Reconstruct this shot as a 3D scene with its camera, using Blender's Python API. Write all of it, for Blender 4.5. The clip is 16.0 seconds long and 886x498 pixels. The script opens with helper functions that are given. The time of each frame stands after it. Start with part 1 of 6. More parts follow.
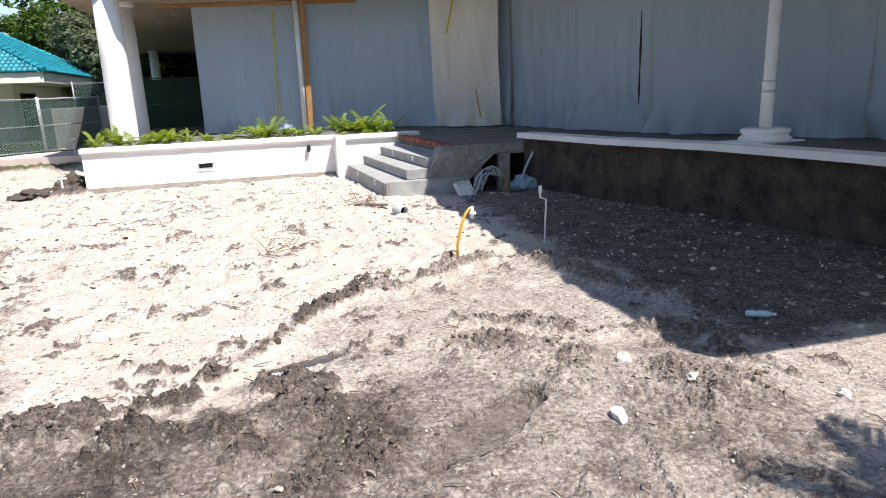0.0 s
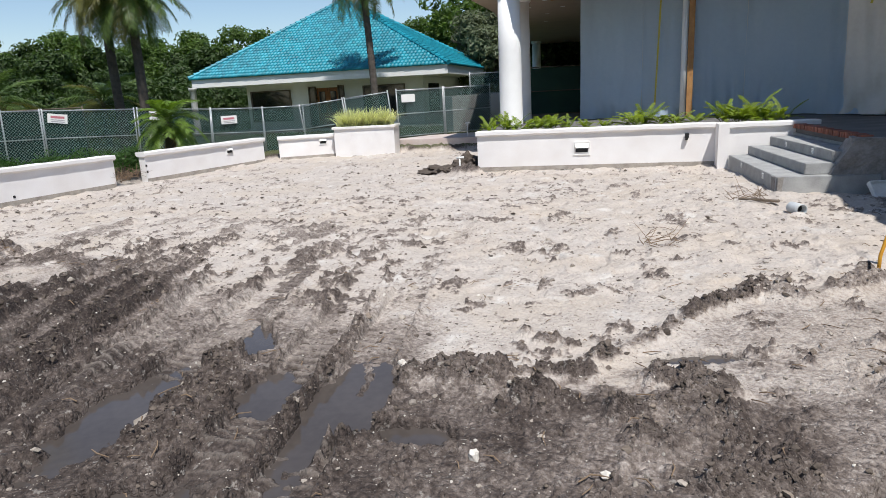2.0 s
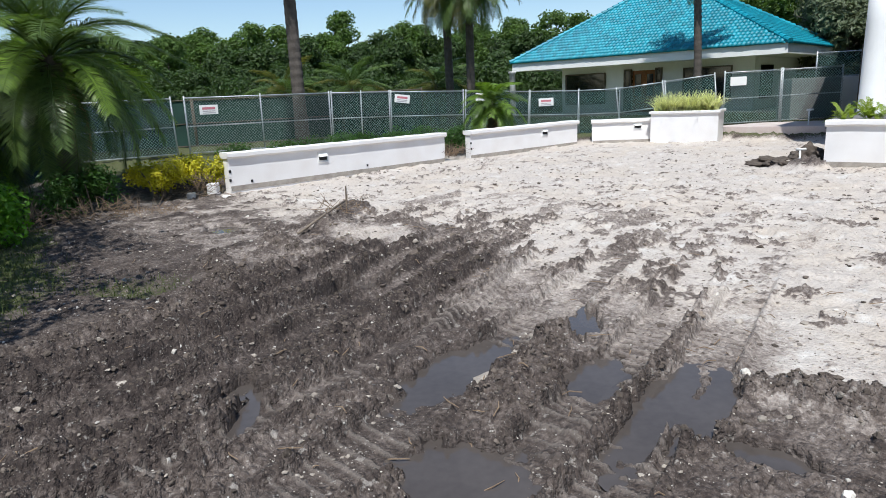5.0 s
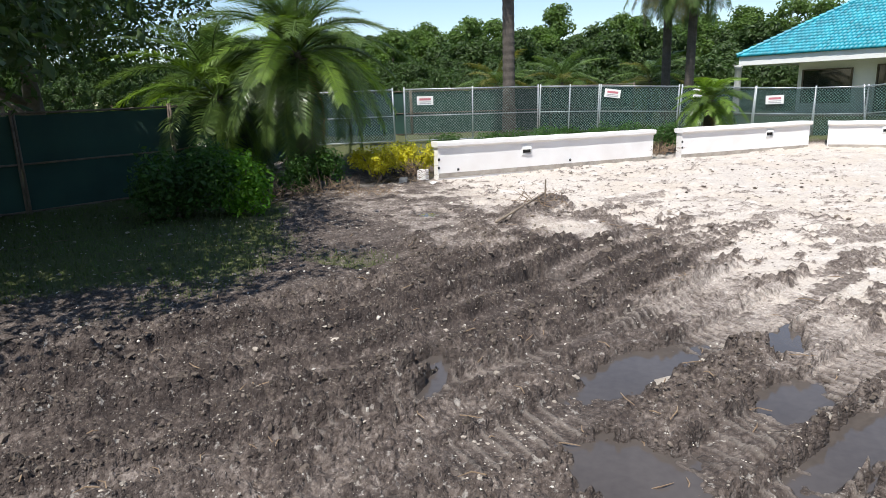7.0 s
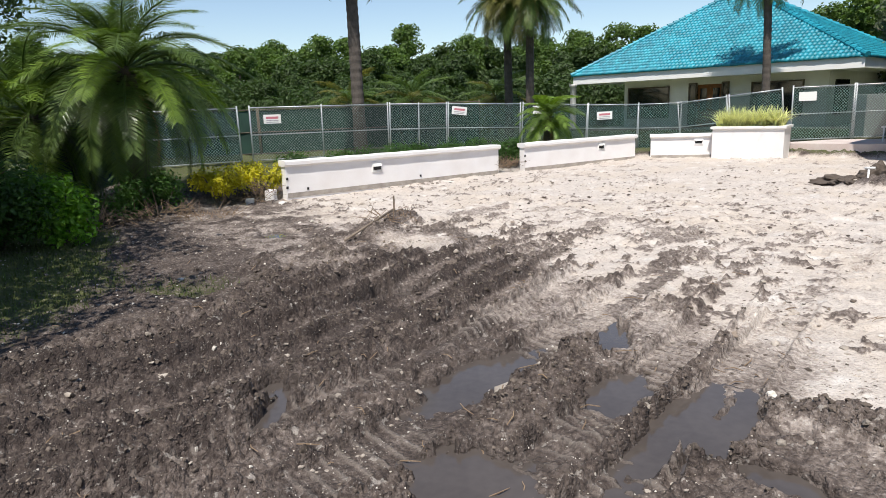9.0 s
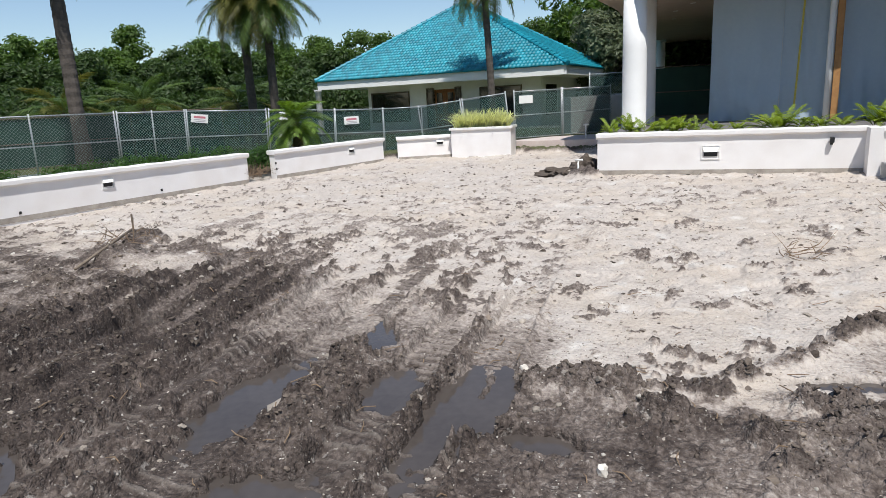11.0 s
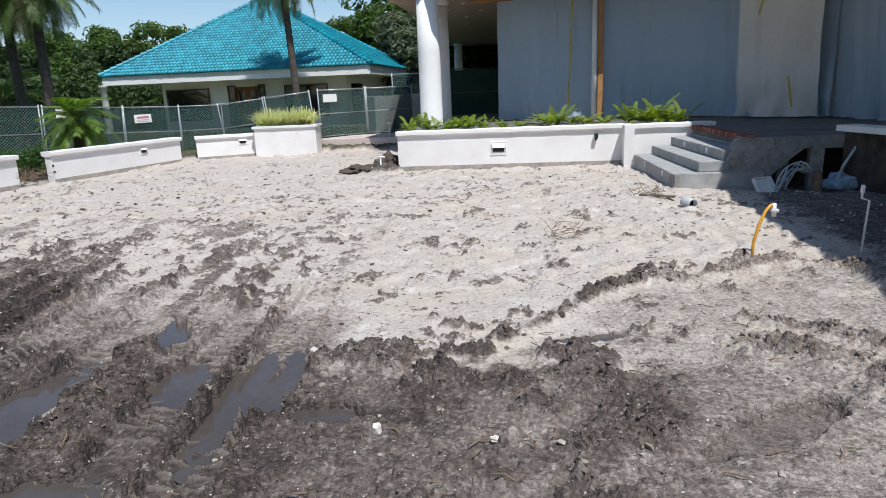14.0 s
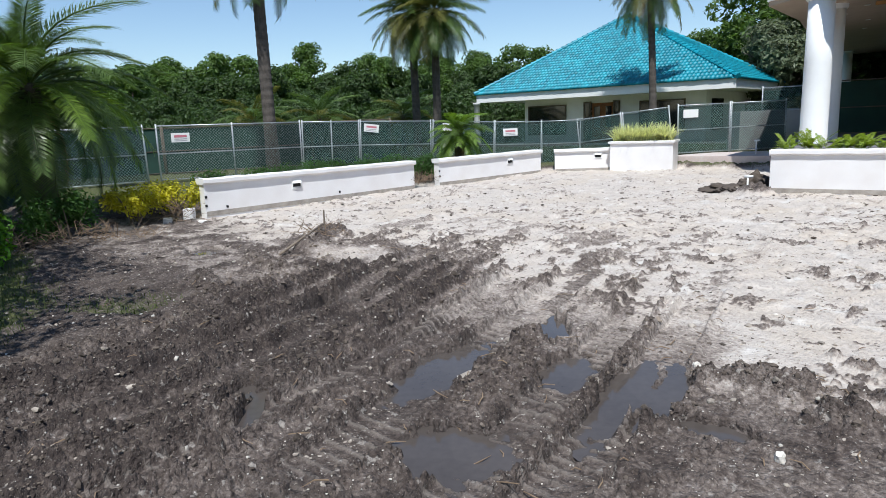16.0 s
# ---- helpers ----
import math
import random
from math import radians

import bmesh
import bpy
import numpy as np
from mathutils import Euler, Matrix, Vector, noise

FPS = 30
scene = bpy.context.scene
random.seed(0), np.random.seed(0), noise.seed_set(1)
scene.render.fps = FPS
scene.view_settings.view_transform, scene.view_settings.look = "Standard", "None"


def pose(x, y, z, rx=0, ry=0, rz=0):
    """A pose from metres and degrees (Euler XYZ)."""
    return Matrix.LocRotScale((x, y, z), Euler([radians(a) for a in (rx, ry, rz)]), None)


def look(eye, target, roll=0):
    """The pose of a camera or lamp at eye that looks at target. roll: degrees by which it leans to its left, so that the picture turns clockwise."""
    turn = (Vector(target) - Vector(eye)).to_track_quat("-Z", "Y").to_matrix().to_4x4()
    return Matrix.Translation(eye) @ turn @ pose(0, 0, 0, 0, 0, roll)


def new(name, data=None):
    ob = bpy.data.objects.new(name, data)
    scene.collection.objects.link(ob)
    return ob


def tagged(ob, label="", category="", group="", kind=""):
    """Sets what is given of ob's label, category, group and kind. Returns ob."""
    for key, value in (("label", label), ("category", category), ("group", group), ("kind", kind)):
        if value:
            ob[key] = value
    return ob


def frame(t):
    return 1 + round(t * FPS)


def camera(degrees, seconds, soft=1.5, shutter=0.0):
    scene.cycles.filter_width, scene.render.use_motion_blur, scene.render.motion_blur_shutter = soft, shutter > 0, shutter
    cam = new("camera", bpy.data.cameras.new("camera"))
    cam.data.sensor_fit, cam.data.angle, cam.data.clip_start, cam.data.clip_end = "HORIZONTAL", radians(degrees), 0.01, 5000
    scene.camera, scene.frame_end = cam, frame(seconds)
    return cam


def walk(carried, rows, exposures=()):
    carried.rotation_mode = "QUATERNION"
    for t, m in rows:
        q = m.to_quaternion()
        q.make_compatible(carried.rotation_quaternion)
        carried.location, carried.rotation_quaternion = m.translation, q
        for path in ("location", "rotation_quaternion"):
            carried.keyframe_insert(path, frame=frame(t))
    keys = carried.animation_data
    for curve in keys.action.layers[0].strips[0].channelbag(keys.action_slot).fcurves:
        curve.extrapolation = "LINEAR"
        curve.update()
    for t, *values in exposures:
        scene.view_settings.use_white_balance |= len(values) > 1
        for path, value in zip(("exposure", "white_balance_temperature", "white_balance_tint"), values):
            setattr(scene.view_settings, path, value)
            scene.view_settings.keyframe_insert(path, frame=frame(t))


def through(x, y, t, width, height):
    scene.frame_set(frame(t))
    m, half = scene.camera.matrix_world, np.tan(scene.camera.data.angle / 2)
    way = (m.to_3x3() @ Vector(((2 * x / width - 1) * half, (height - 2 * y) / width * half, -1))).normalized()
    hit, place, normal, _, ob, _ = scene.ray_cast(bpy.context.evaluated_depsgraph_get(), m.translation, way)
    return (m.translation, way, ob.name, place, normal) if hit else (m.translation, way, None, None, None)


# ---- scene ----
cam = camera(68.9, 16.0, soft=0.65)
PATH = [
    (0, (0.994, 0.388, 1.994), (1.484, 2.268, 1.518), -2.1),
    (0.5, (0.922, 0.372, 2.002), (1.132, 2.307, 1.541), -2.1),
    (1, (0.839, 0.385, 1.994), (0.763, 2.323, 1.506), -2.5),
    (1.5, (0.702, 0.37, 2.015), (0.369, 2.286, 1.548), -2.9),
    (2, (0.578, 0.368, 2.011), (0.034, 2.234, 1.542), -3.0),
    (2.5, (0.485, 0.365, 2.011), (-0.221, 2.172, 1.524), -3.4),
    (3, (0.405, 0.347, 2.02), (-0.436, 2.094, 1.527), -3.4),
    (3.5, (0.349, 0.35, 2.009), (-0.61, 2.039, 1.528), -3.0),
    (4, (0.307, 0.33, 2.007), (-0.772, 1.945, 1.532), -3.0),
    (4.5, (0.27, 0.296, 2.019), (-0.915, 1.838, 1.549), -2.9),
    (5, (0.204, 0.248, 2.01), (-1.103, 1.686, 1.538), -2.8),
    (5.2, (0.17, 0.215, 2.007), (-1.183, 1.61, 1.533), -2.5),
    (7.3, (0.424, 0.133, 2.047), (-1.275, 1.08, 1.581), -2.2),
    (7.5, (0.434, 0.142, 2.048), (-1.265, 1.088, 1.584), -2.4),
    (8, (0.462, 0.214, 2.042), (-1.227, 1.178, 1.575), -2.3),
    (8.5, (0.473, 0.274, 2.04), (-1.105, 1.415, 1.584), -2.0),
    (9, (0.458, 0.34, 2.016), (-0.984, 1.657, 1.585), -2.2),
    (9.5, (0.398, 0.382, 1.998), (-0.88, 1.859, 1.571), -2.0),
    (9.7, (0.41, 0.398, 2.009), (-0.814, 1.919, 1.577), -2.2),
    (11.8, (0.455, 0.357, 2.015), (-0.218, 2.188, 1.576), -3.2),
    (12, (0.497, 0.372, 2.004), (-0.137, 2.218, 1.569), -3.2),
    (12.5, (0.646, 0.32, 2.004), (0.202, 2.221, 1.567), -2.8),
    (13, (0.794, 0.245, 1.999), (0.469, 2.163, 1.534), -2.4),
    (13.5, (0.852, 0.162, 2.005), (0.562, 2.084, 1.537), -2.3),
    (14, (0.815, 0.102, 2.001), (0.486, 2.016, 1.524), -2.4),
    (14.5, (0.707, 0.032, 2.007), (0.05, 1.867, 1.559), -3.7),
    (15, (0.555, -0.092, 1.993), (-0.383, 1.626, 1.58), -4.1),
    (15.5, (0.452, -0.207, 2.0), (-0.687, 1.386, 1.595), -3.0),
    (16, (0.437, -0.287, 1.997), (-0.795, 1.24, 1.608), -2.4),
]
walk(cam, [(t, look(e, a, r)) for t, e, a, r in PATH],
     exposures=[(0, 0.60, 6750, 12), (0.5, 0.45, 6700, 12), (1.0, 0.28, 6600, 11), (1.5, 0.08, 6500, 11), (2.5, -0.02, 6380, 10), (3.5, 0.0, 6180, 9), (5.0, 0.11, 6150, 8), (7.3, 0.45, 6550, 10), (8.0, 0.40, 6650, 11), (9.0, 0.24, 6700, 11), (10.5, 0.08, 6500, 10), (12.0, -0.12, 6350, 10), (13.5, -0.09, 6250, 10), (14.5, -0.02, 6150, 9), (16.0, 0.11, 6080, 8)])

# ---- world, sun, exposure ----
SUN_TRAVEL = Vector((-0.27, 0.40, -0.876)).normalized()
world = bpy.data.worlds.new("sky")
scene.world = world
world.use_nodes = True
wn = world.node_tree
sky = wn.nodes.new("ShaderNodeTexSky")
sky.sky_type = "NISHITA"
sky.sun_disc = False
sky.sun_elevation = math.asin(-SUN_TRAVEL.z)
sky.sun_rotation = math.atan2(-SUN_TRAVEL.x, -SUN_TRAVEL.y)
sky.air_density, sky.dust_density, sky.ozone_density = 1.0, 0.25, 2.2
wn.links.new(sky.outputs[0], wn.nodes["Background"].inputs[0])
wn.nodes["Background"].inputs[1].default_value = 0.12
sun_data = bpy.data.lights.new("sun", "SUN")
sun_data.energy, sun_data.angle, sun_data.color = 5.0, radians(0.55), (1.0, 0.975, 0.93)
sun = new("sun", sun_data)
sun.rotation_mode = "QUATERNION"
sun.rotation_quaternion = SUN_TRAVEL.to_track_quat("-Z", "Y")
scene.view_settings.exposure = 0.0


# ---- materials ----
def material(name, color, rough=0.8, color2=None, scale=6.0, bump=0.0, bump_scale=40.0, metal=0.0, spec=0.5, detail=6.0, per_object=0.0, island=0.0):
    """A principled material with two scales of colour variation and a fine relief."""
    m = bpy.data.materials.new(name)
    m.use_nodes = True
    n, l = m.node_tree.nodes, m.node_tree.links
    p = n["Principled BSDF"]
    p.inputs["Roughness"].default_value, p.inputs["Metallic"].default_value = rough, metal
    p.inputs["Specular IOR Level"].default_value = spec
    co = n.new("ShaderNodeTexCoord")
    big, fine = n.new("ShaderNodeTexNoise"), n.new("ShaderNodeTexNoise")
    for node, s in ((big, scale), (fine, bump_scale)):
        node.inputs["Scale"].default_value, node.inputs["Detail"].default_value = s, detail
        l.new(co.outputs["Object"], node.inputs["Vector"])
    mixer = n.new("ShaderNodeMix")
    mixer.data_type = "RGBA"
    mixer.inputs["A"].default_value = (*color, 1)
    mixer.inputs["B"].default_value = (*(color2 or [c * 0.75 for c in color]), 1)
    ramp = n.new("ShaderNodeMapRange")
    ramp.inputs["From Min"].default_value, ramp.inputs["From Max"].default_value = 0.38, 0.66
    summed = n.new("ShaderNodeMath")
    summed.operation = "MULTIPLY_ADD"
    summed.inputs[1].default_value, summed.inputs[2].default_value = 0.35, 0.0
    l.new(fine.outputs["Fac"], summed.inputs[0])
    total = n.new("ShaderNodeMath")
    total.operation = "MULTIPLY_ADD"
    total.inputs[1].default_value = 0.65
    l.new(big.outputs["Fac"], total.inputs[0])
    l.new(summed.outputs[0], total.inputs[2])
    l.new(total.outputs[0], ramp.inputs["Value"])
    l.new(ramp.outputs[0], mixer.inputs["Factor"])
    out = mixer.outputs["Result"]
    for amount, kind in ((per_object, "object"), (island, "island")):
        if amount:
            src = n.new("ShaderNodeObjectInfo") if kind == "object" else n.new("ShaderNodeNewGeometry")
            sock = src.outputs["Random"] if kind == "object" else src.outputs["Random Per Island"]
            hsv, rng = n.new("ShaderNodeHueSaturation"), n.new("ShaderNodeMapRange")
            rng.inputs["To Min"].default_value, rng.inputs["To Max"].default_value = 1 - amount, 1 + amount
            l.new(sock, rng.inputs["Value"])
            l.new(rng.outputs[0], hsv.inputs["Value"])
            l.new(out, hsv.inputs["Color"])
            out = hsv.outputs["Color"]
    l.new(out, p.inputs["Base Color"])
    if bump:
        b = n.new("ShaderNodeBump")
        b.inputs["Strength"].default_value, b.inputs["Distance"].default_value = bump, 0.02
        l.new(fine.outputs["Fac"], b.inputs["Height"])
        l.new(b.outputs[0], p.inputs["Normal"])
    return m


def leaf_material(name, color, color2, rough=0.5, through=0.35, island=0.3):
    """A leaf: glossy on top, with light shining through."""
    m = material(name, color, rough, color2, 1.2, island=island, spec=0.35)
    n, l = m.node_tree.nodes, m.node_tree.links
    p, out = n["Principled BSDF"], n["Material Output"]
    tr, mx, hs = n.new("ShaderNodeBsdfTranslucent"), n.new("ShaderNodeMixShader"), n.new("ShaderNodeHueSaturation")
    hs.inputs["Value"].default_value, hs.inputs["Saturation"].default_value = 1.5, 1.15
    src = p.inputs["Base Color"].links[0].from_socket
    l.new(src, hs.inputs["Color"])
    l.new(hs.outputs[0], tr.inputs["Color"])
    mx.inputs[0].default_value = through
    l.new(p.outputs[0], mx.inputs[1])
    l.new(tr.outputs[0], mx.inputs[2])
    l.new(mx.outputs[0], out.inputs["Surface"])
    return m


STUCCO = material("white_stucco", (0.83, 0.81, 0.795), 0.85, (0.75, 0.715, 0.69), 1.6, 0.25, 90)
STUCCO_BASE = material("stained_stucco", (0.42, 0.38, 0.33), 0.9, (0.25, 0.22, 0.19), 5, 0.4, 60)
WHITE = material("white_paint", (0.85, 0.84, 0.81), 0.6, (0.78, 0.77, 0.74), 2.0, 0.05, 60)
SOFFIT = material("soffit_plaster", (0.46, 0.36, 0.27), 0.8, (0.40, 0.31, 0.235), 1.5, 0.1, 50)
CONCRETE = material("grey_concrete", (0.40, 0.40, 0.39), 0.9, (0.27, 0.27, 0.265), 4, 0.4, 70)
TERRACE = material("dark_terrace_concrete", (0.19, 0.18, 0.175), 0.85, (0.11, 0.105, 0.10), 1.6, 0.3, 60)
BROKEN = material("broken_concrete", (0.33, 0.31, 0.29), 0.95, (0.19, 0.175, 0.16), 7, 0.9, 30)
BRICK = material("red_brick", (0.33, 0.12, 0.075), 0.85, (0.22, 0.08, 0.055), 9, 0.4, 80, per_object=0.35)
EARTH_WALL = material("earth_stained_wall", (0.10, 0.078, 0.06), 0.95, (0.022, 0.018, 0.015), 3.5, 0.9, 24)
GALV = material("galvanised_steel", (0.55, 0.56, 0.57), 0.45, (0.42, 0.43, 0.44), 8, 0.05, 50, metal=0.55)
WIRE = material("chain_link_wire", (0.22, 0.27, 0.26), 0.6, (0.17, 0.21, 0.20), 8, metal=0.2)
FABRIC = material("green_windscreen", (0.018, 0.074, 0.062), 0.9, (0.012, 0.052, 0.045), 1.4, 0.2, 120)
FABRIC_DARK = material("dark_windscreen", (0.018, 0.055, 0.040), 0.9, (0.012, 0.036, 0.028), 1.2, 0.2, 120)
PVC = material("white_pvc", (0.80, 0.80, 0.78), 0.4, (0.70, 0.69, 0.66), 12)
YELLOW = material("yellow_gas_pipe", (0.72, 0.36, 0.03), 0.45, (0.60, 0.28, 0.03), 9)
CABLE_GREY = material("grey_cable", (0.50, 0.52, 0.53), 0.5, (0.40, 0.42, 0.43), 9)
CABLE_BLUE = material("blue_tarp", (0.20, 0.33, 0.46), 0.45, (0.42, 0.48, 0.52), 5, 0.5, 20)


def see_through(m, amount):
    """Open-weave cloth: part of the light passes straight through."""
    n, l = m.node_tree.nodes, m.node_tree.links
    clear, mx = n.new("ShaderNodeBsdfTransparent"), n.new("ShaderNodeMixShader")
    mx.inputs[0].default_value = amount
    l.new(n["Principled BSDF"].outputs[0], mx.inputs[1])
    l.new(clear.outputs[0], mx.inputs[2])
    l.new(mx.outputs[0], n["Material Output"].inputs["Surface"])
    return m


see_through(FABRIC, 0.2)
DARK = material("dark_recess", (0.012, 0.012, 0.013), 0.6, (0.008, 0.008, 0.008), 5)
GLASS = material("dark_window_glass", (0.012, 0.016, 0.018), 0.06, (0.010, 0.013, 0.014), 2, spec=0.8)
WOOD = material("stained_door_wood", (0.30, 0.11, 0.03), 0.5, (0.20, 0.07, 0.02), 6, 0.2, 60)
TIMBER = material("raw_timber", (0.46, 0.24, 0.085), 0.7, (0.34, 0.16, 0.055), 8, 0.3, 70)
STICK = material("grey_wood", (0.24, 0.19, 0.14), 0.9, (0.14, 0.11, 0.085), 10, 0.5, 60)
ROOT = material("dry_root", (0.27, 0.19, 0.12), 0.95, (0.15, 0.10, 0.065), 10, 0.4, 50)
TILE = material("turquoise_glazed_tile", (0.006, 0.20, 0.27), 0.5, (0.016, 0.27, 0.335), 0.9, 0.1, 30, island=0.28)
RED = material("red_print", (0.58, 0.20, 0.23), 0.6, (0.52, 0.17, 0.20), 9)
INK = material("grey_print", (0.42, 0.38, 0.40), 0.6, (0.36, 0.33, 0.35), 9)
BARK = material("grey_brown_bark", (0.16, 0.125, 0.095), 0.95, (0.085, 0.066, 0.05), 6, 0.9, 25)
PALM_BARK = material("ringed_palm_bark", (0.105, 0.088, 0.074), 0.95, (0.055, 0.046, 0.039), 5, 0.8, 22)
DEAD_FROND = material("dry_frond", (0.34, 0.20, 0.07), 0.8, (0.22, 0.13, 0.05), 4, island=0.3)
OAK_LEAF = leaf_material("oak_leaf", (0.058, 0.096, 0.025), (0.036, 0.064, 0.017))
PINE_LEAF = leaf_material("pine_leaf", (0.105, 0.170, 0.035), (0.065, 0.115, 0.025))
GREY_LEAF = leaf_material("grey_green_leaf", (0.15, 0.175, 0.095), (0.09, 0.11, 0.055))
PALM_LEAF = leaf_material("palm_leaf", (0.115, 0.170, 0.045), (0.06, 0.10, 0.028), 0.3)
PALM_LEAF_YELLOW = leaf_material("yellowing_palm_leaf", (0.17, 0.16, 0.04), (0.09, 0.105, 0.03), 0.45)
PALM_LEAF_BRIGHT = leaf_material("young_palm_leaf", (0.18, 0.27, 0.045), (0.10, 0.17, 0.03), 0.4)
FERN_LEAF = leaf_material("fern_leaf", (0.25, 0.32, 0.05), (0.15, 0.22, 0.035), 0.55)
SPIDER_LEAF = leaf_material("pale_grass_leaf", (0.68, 0.67, 0.36), (0.45, 0.50, 0.20), 0.55)
HEDGE_LEAF = leaf_material("hedge_leaf", (0.055, 0.12, 0.022), (0.03, 0.07, 0.015), 0.45)
HEDGE_YELLOW = leaf_material("yellow_hedge_leaf", (0.56, 0.50, 0.03), (0.34, 0.34, 0.03), 0.5)
SHRUB_LEAF = leaf_material("bright_shrub_leaf", (0.16, 0.34, 0.03), (0.09, 0.2, 0.02), 0.45)
GRASS = leaf_material("lawn_grass", (0.085, 0.125, 0.03), (0.075, 0.085, 0.03), 0.7)
SHELL = material("shell_and_lime_stone", (0.60, 0.56, 0.50), 0.9, (0.40, 0.36, 0.31), 6, 0.3, 60, island=0.3)
CLOD = material("clod_soil", (0.145, 0.118, 0.097), 1.0, (0.075, 0.060, 0.050), 5, 0.8, 45, spec=0.15, island=0.35)
CLOD_BROWN = material("brown_clod_soil", (0.25, 0.205, 0.165), 1.0, (0.15, 0.12, 0.095), 5, 0.8, 45, spec=0.15, island=0.35)
CLOD_PALE = material("pale_clod_soil", (0.38, 0.335, 0.285), 1.0, (0.24, 0.205, 0.17), 5, 0.8, 45, spec=0.15, island=0.35)


def plastic_material():
    """Milky polythene sheeting: dull gloss with light through it."""
    m = material("milky_polythene_sheet", (0.52, 0.62, 0.71), 0.38, (0.43, 0.54, 0.645), 0.5, 0.08, 9, spec=0.5)
    n, l = m.node_tree.nodes, m.node_tree.links
    p, out = n["Principled BSDF"], n["Material Output"]
    tr, mx = n.new("ShaderNodeBsdfTranslucent"), n.new("ShaderNodeMixShader")
    tr.inputs["Color"].default_value = (0.72, 0.82, 0.90, 1)
    mx.inputs[0].default_value = 0.35
    l.new(p.outputs[0], mx.inputs[1])
    l.new(tr.outputs[0], mx.inputs[2])
    l.new(mx.outputs[0], out.inputs["Surface"])
    return m


PLASTIC = plastic_material()


def water_material():
    m = material("muddy_water", (0.085, 0.072, 0.064), 0.07, (0.060, 0.050, 0.044), 1.3, 0.035, 14, spec=0.5)
    return m


WATER = water_material()


def soil_material():
    """Sand and mud; the mesh carries how dark (mud, the roof's shade mixed in), wet, grassy and pressed pale each spot
    is.
    """
    m = bpy.data.materials.new("sand_mud_and_shade")
    m.use_nodes = True
    n, l = m.node_tree.nodes, m.node_tree.links
    p = n["Principled BSDF"]
    co = n.new("ShaderNodeTexCoord")

    def tex(scale, detail=8, rough=0.6):
        t = n.new("ShaderNodeTexNoise")
        t.inputs["Scale"].default_value, t.inputs["Detail"].default_value, t.inputs["Roughness"].default_value = scale, detail, rough
        l.new(co.outputs["Object"], t.inputs["Vector"])
        return t.outputs["Fac"]

    def attr(name):
        a = n.new("ShaderNodeAttribute")
        a.attribute_name = name
        return a.outputs["Fac"]

    def mth(op, a, b=0.0, c=0.0):
        q = n.new("ShaderNodeMath")
        q.operation = op
        for k, v in enumerate((a, b, c)):
            if isinstance(v, (int, float)):
                q.inputs[k].default_value = v
            else:
                l.new(v, q.inputs[k])
        return q.outputs[0]

    def rng(v, a, b, lo=0.0, hi=1.0):
        q = n.new("ShaderNodeMapRange")
        for k, w in (("From Min", a), ("From Max", b), ("To Min", lo), ("To Max", hi)):
            q.inputs[k].default_value = w
        l.new(v, q.inputs["Value"])
        return q.outputs[0]

    def mix(f, a, b):
        q = n.new("ShaderNodeMix")
        q.data_type = "RGBA"
        for key, v in (("Factor", f), ("A", a), ("B", b)):
            if isinstance(v, tuple):
                q.inputs[key].default_value = (*v, 1)
            else:
                l.new(v, q.inputs[key])
        return q.outputs["Result"]

    mid, fine, coarse = tex(3.6, 8, 0.65), tex(26, 5, 0.66), tex(0.6, 5)
    grain = tex(95, 4, 0.7)
    f = mth("ADD", attr("mud"), mth("MULTIPLY", mth("SUBTRACT", mid, 0.5), 0.75))
    f = mth("ADD", f, mth("MULTIPLY", mth("SUBTRACT", fine, 0.5), 1.15))
    ramp = n.new("ShaderNodeValToRGB")
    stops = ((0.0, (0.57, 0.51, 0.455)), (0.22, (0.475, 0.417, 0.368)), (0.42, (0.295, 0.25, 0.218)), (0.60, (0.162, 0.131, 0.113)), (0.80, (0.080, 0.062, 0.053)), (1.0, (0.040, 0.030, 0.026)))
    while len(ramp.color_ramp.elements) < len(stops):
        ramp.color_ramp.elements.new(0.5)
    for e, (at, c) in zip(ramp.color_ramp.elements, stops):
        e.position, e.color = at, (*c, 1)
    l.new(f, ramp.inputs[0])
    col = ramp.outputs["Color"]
    warm = mth("MULTIPLY", rng(coarse, 0.46, 0.60, 0.0, 0.35), rng(attr("mud"), 0.15, 0.45, 1.0, 0.0))
    col = mix(warm, col, (0.52, 0.43, 0.335))
    lime = mth("MULTIPLY", rng(tex(1.9, 7, 0.68), 0.56, 0.66, 0.0, 0.7), rng(attr("mud"), 0.1, 0.4, 1.0, 0.0))
    col = mix(lime, col, (0.66, 0.63, 0.59))
    col = mix(mth("MULTIPLY", rng(tex(7.5, 8, 0.74), 0.60, 0.66), 0.65), col, (0.13, 0.108, 0.09))
    col = mix(mth("MULTIPLY", rng(tex(15, 5, 0.62), 0.61, 0.67), 0.45), col, (0.50, 0.46, 0.41))
    col = mix(rng(grain, 0.645, 0.69, 0.0, 0.65), col, (0.55, 0.51, 0.46))
    col = mix(rng(grain, 0.36, 0.30, 0.0, 0.6), col, (0.06, 0.049, 0.042))
    col = mix(mth("MULTIPLY", attr("pale"), rng(fine, 0.35, 0.60, 0.25, 0.95)), col, (0.38, 0.33, 0.285))
    col = mix(rng(mth("ADD", attr("grass"), mth("MULTIPLY", mth("SUBTRACT", fine, 0.5), 1.5)), 0.42, 0.80), col, (0.085, 0.10, 0.032))
    wet = mth("ADD", attr("wet"), mth("MULTIPLY", mth("SUBTRACT", mid, 0.5), 0.6))
    col = mix(rng(wet, 0.35, 0.85, 0.0, 0.45), col, (0.060, 0.047, 0.040))
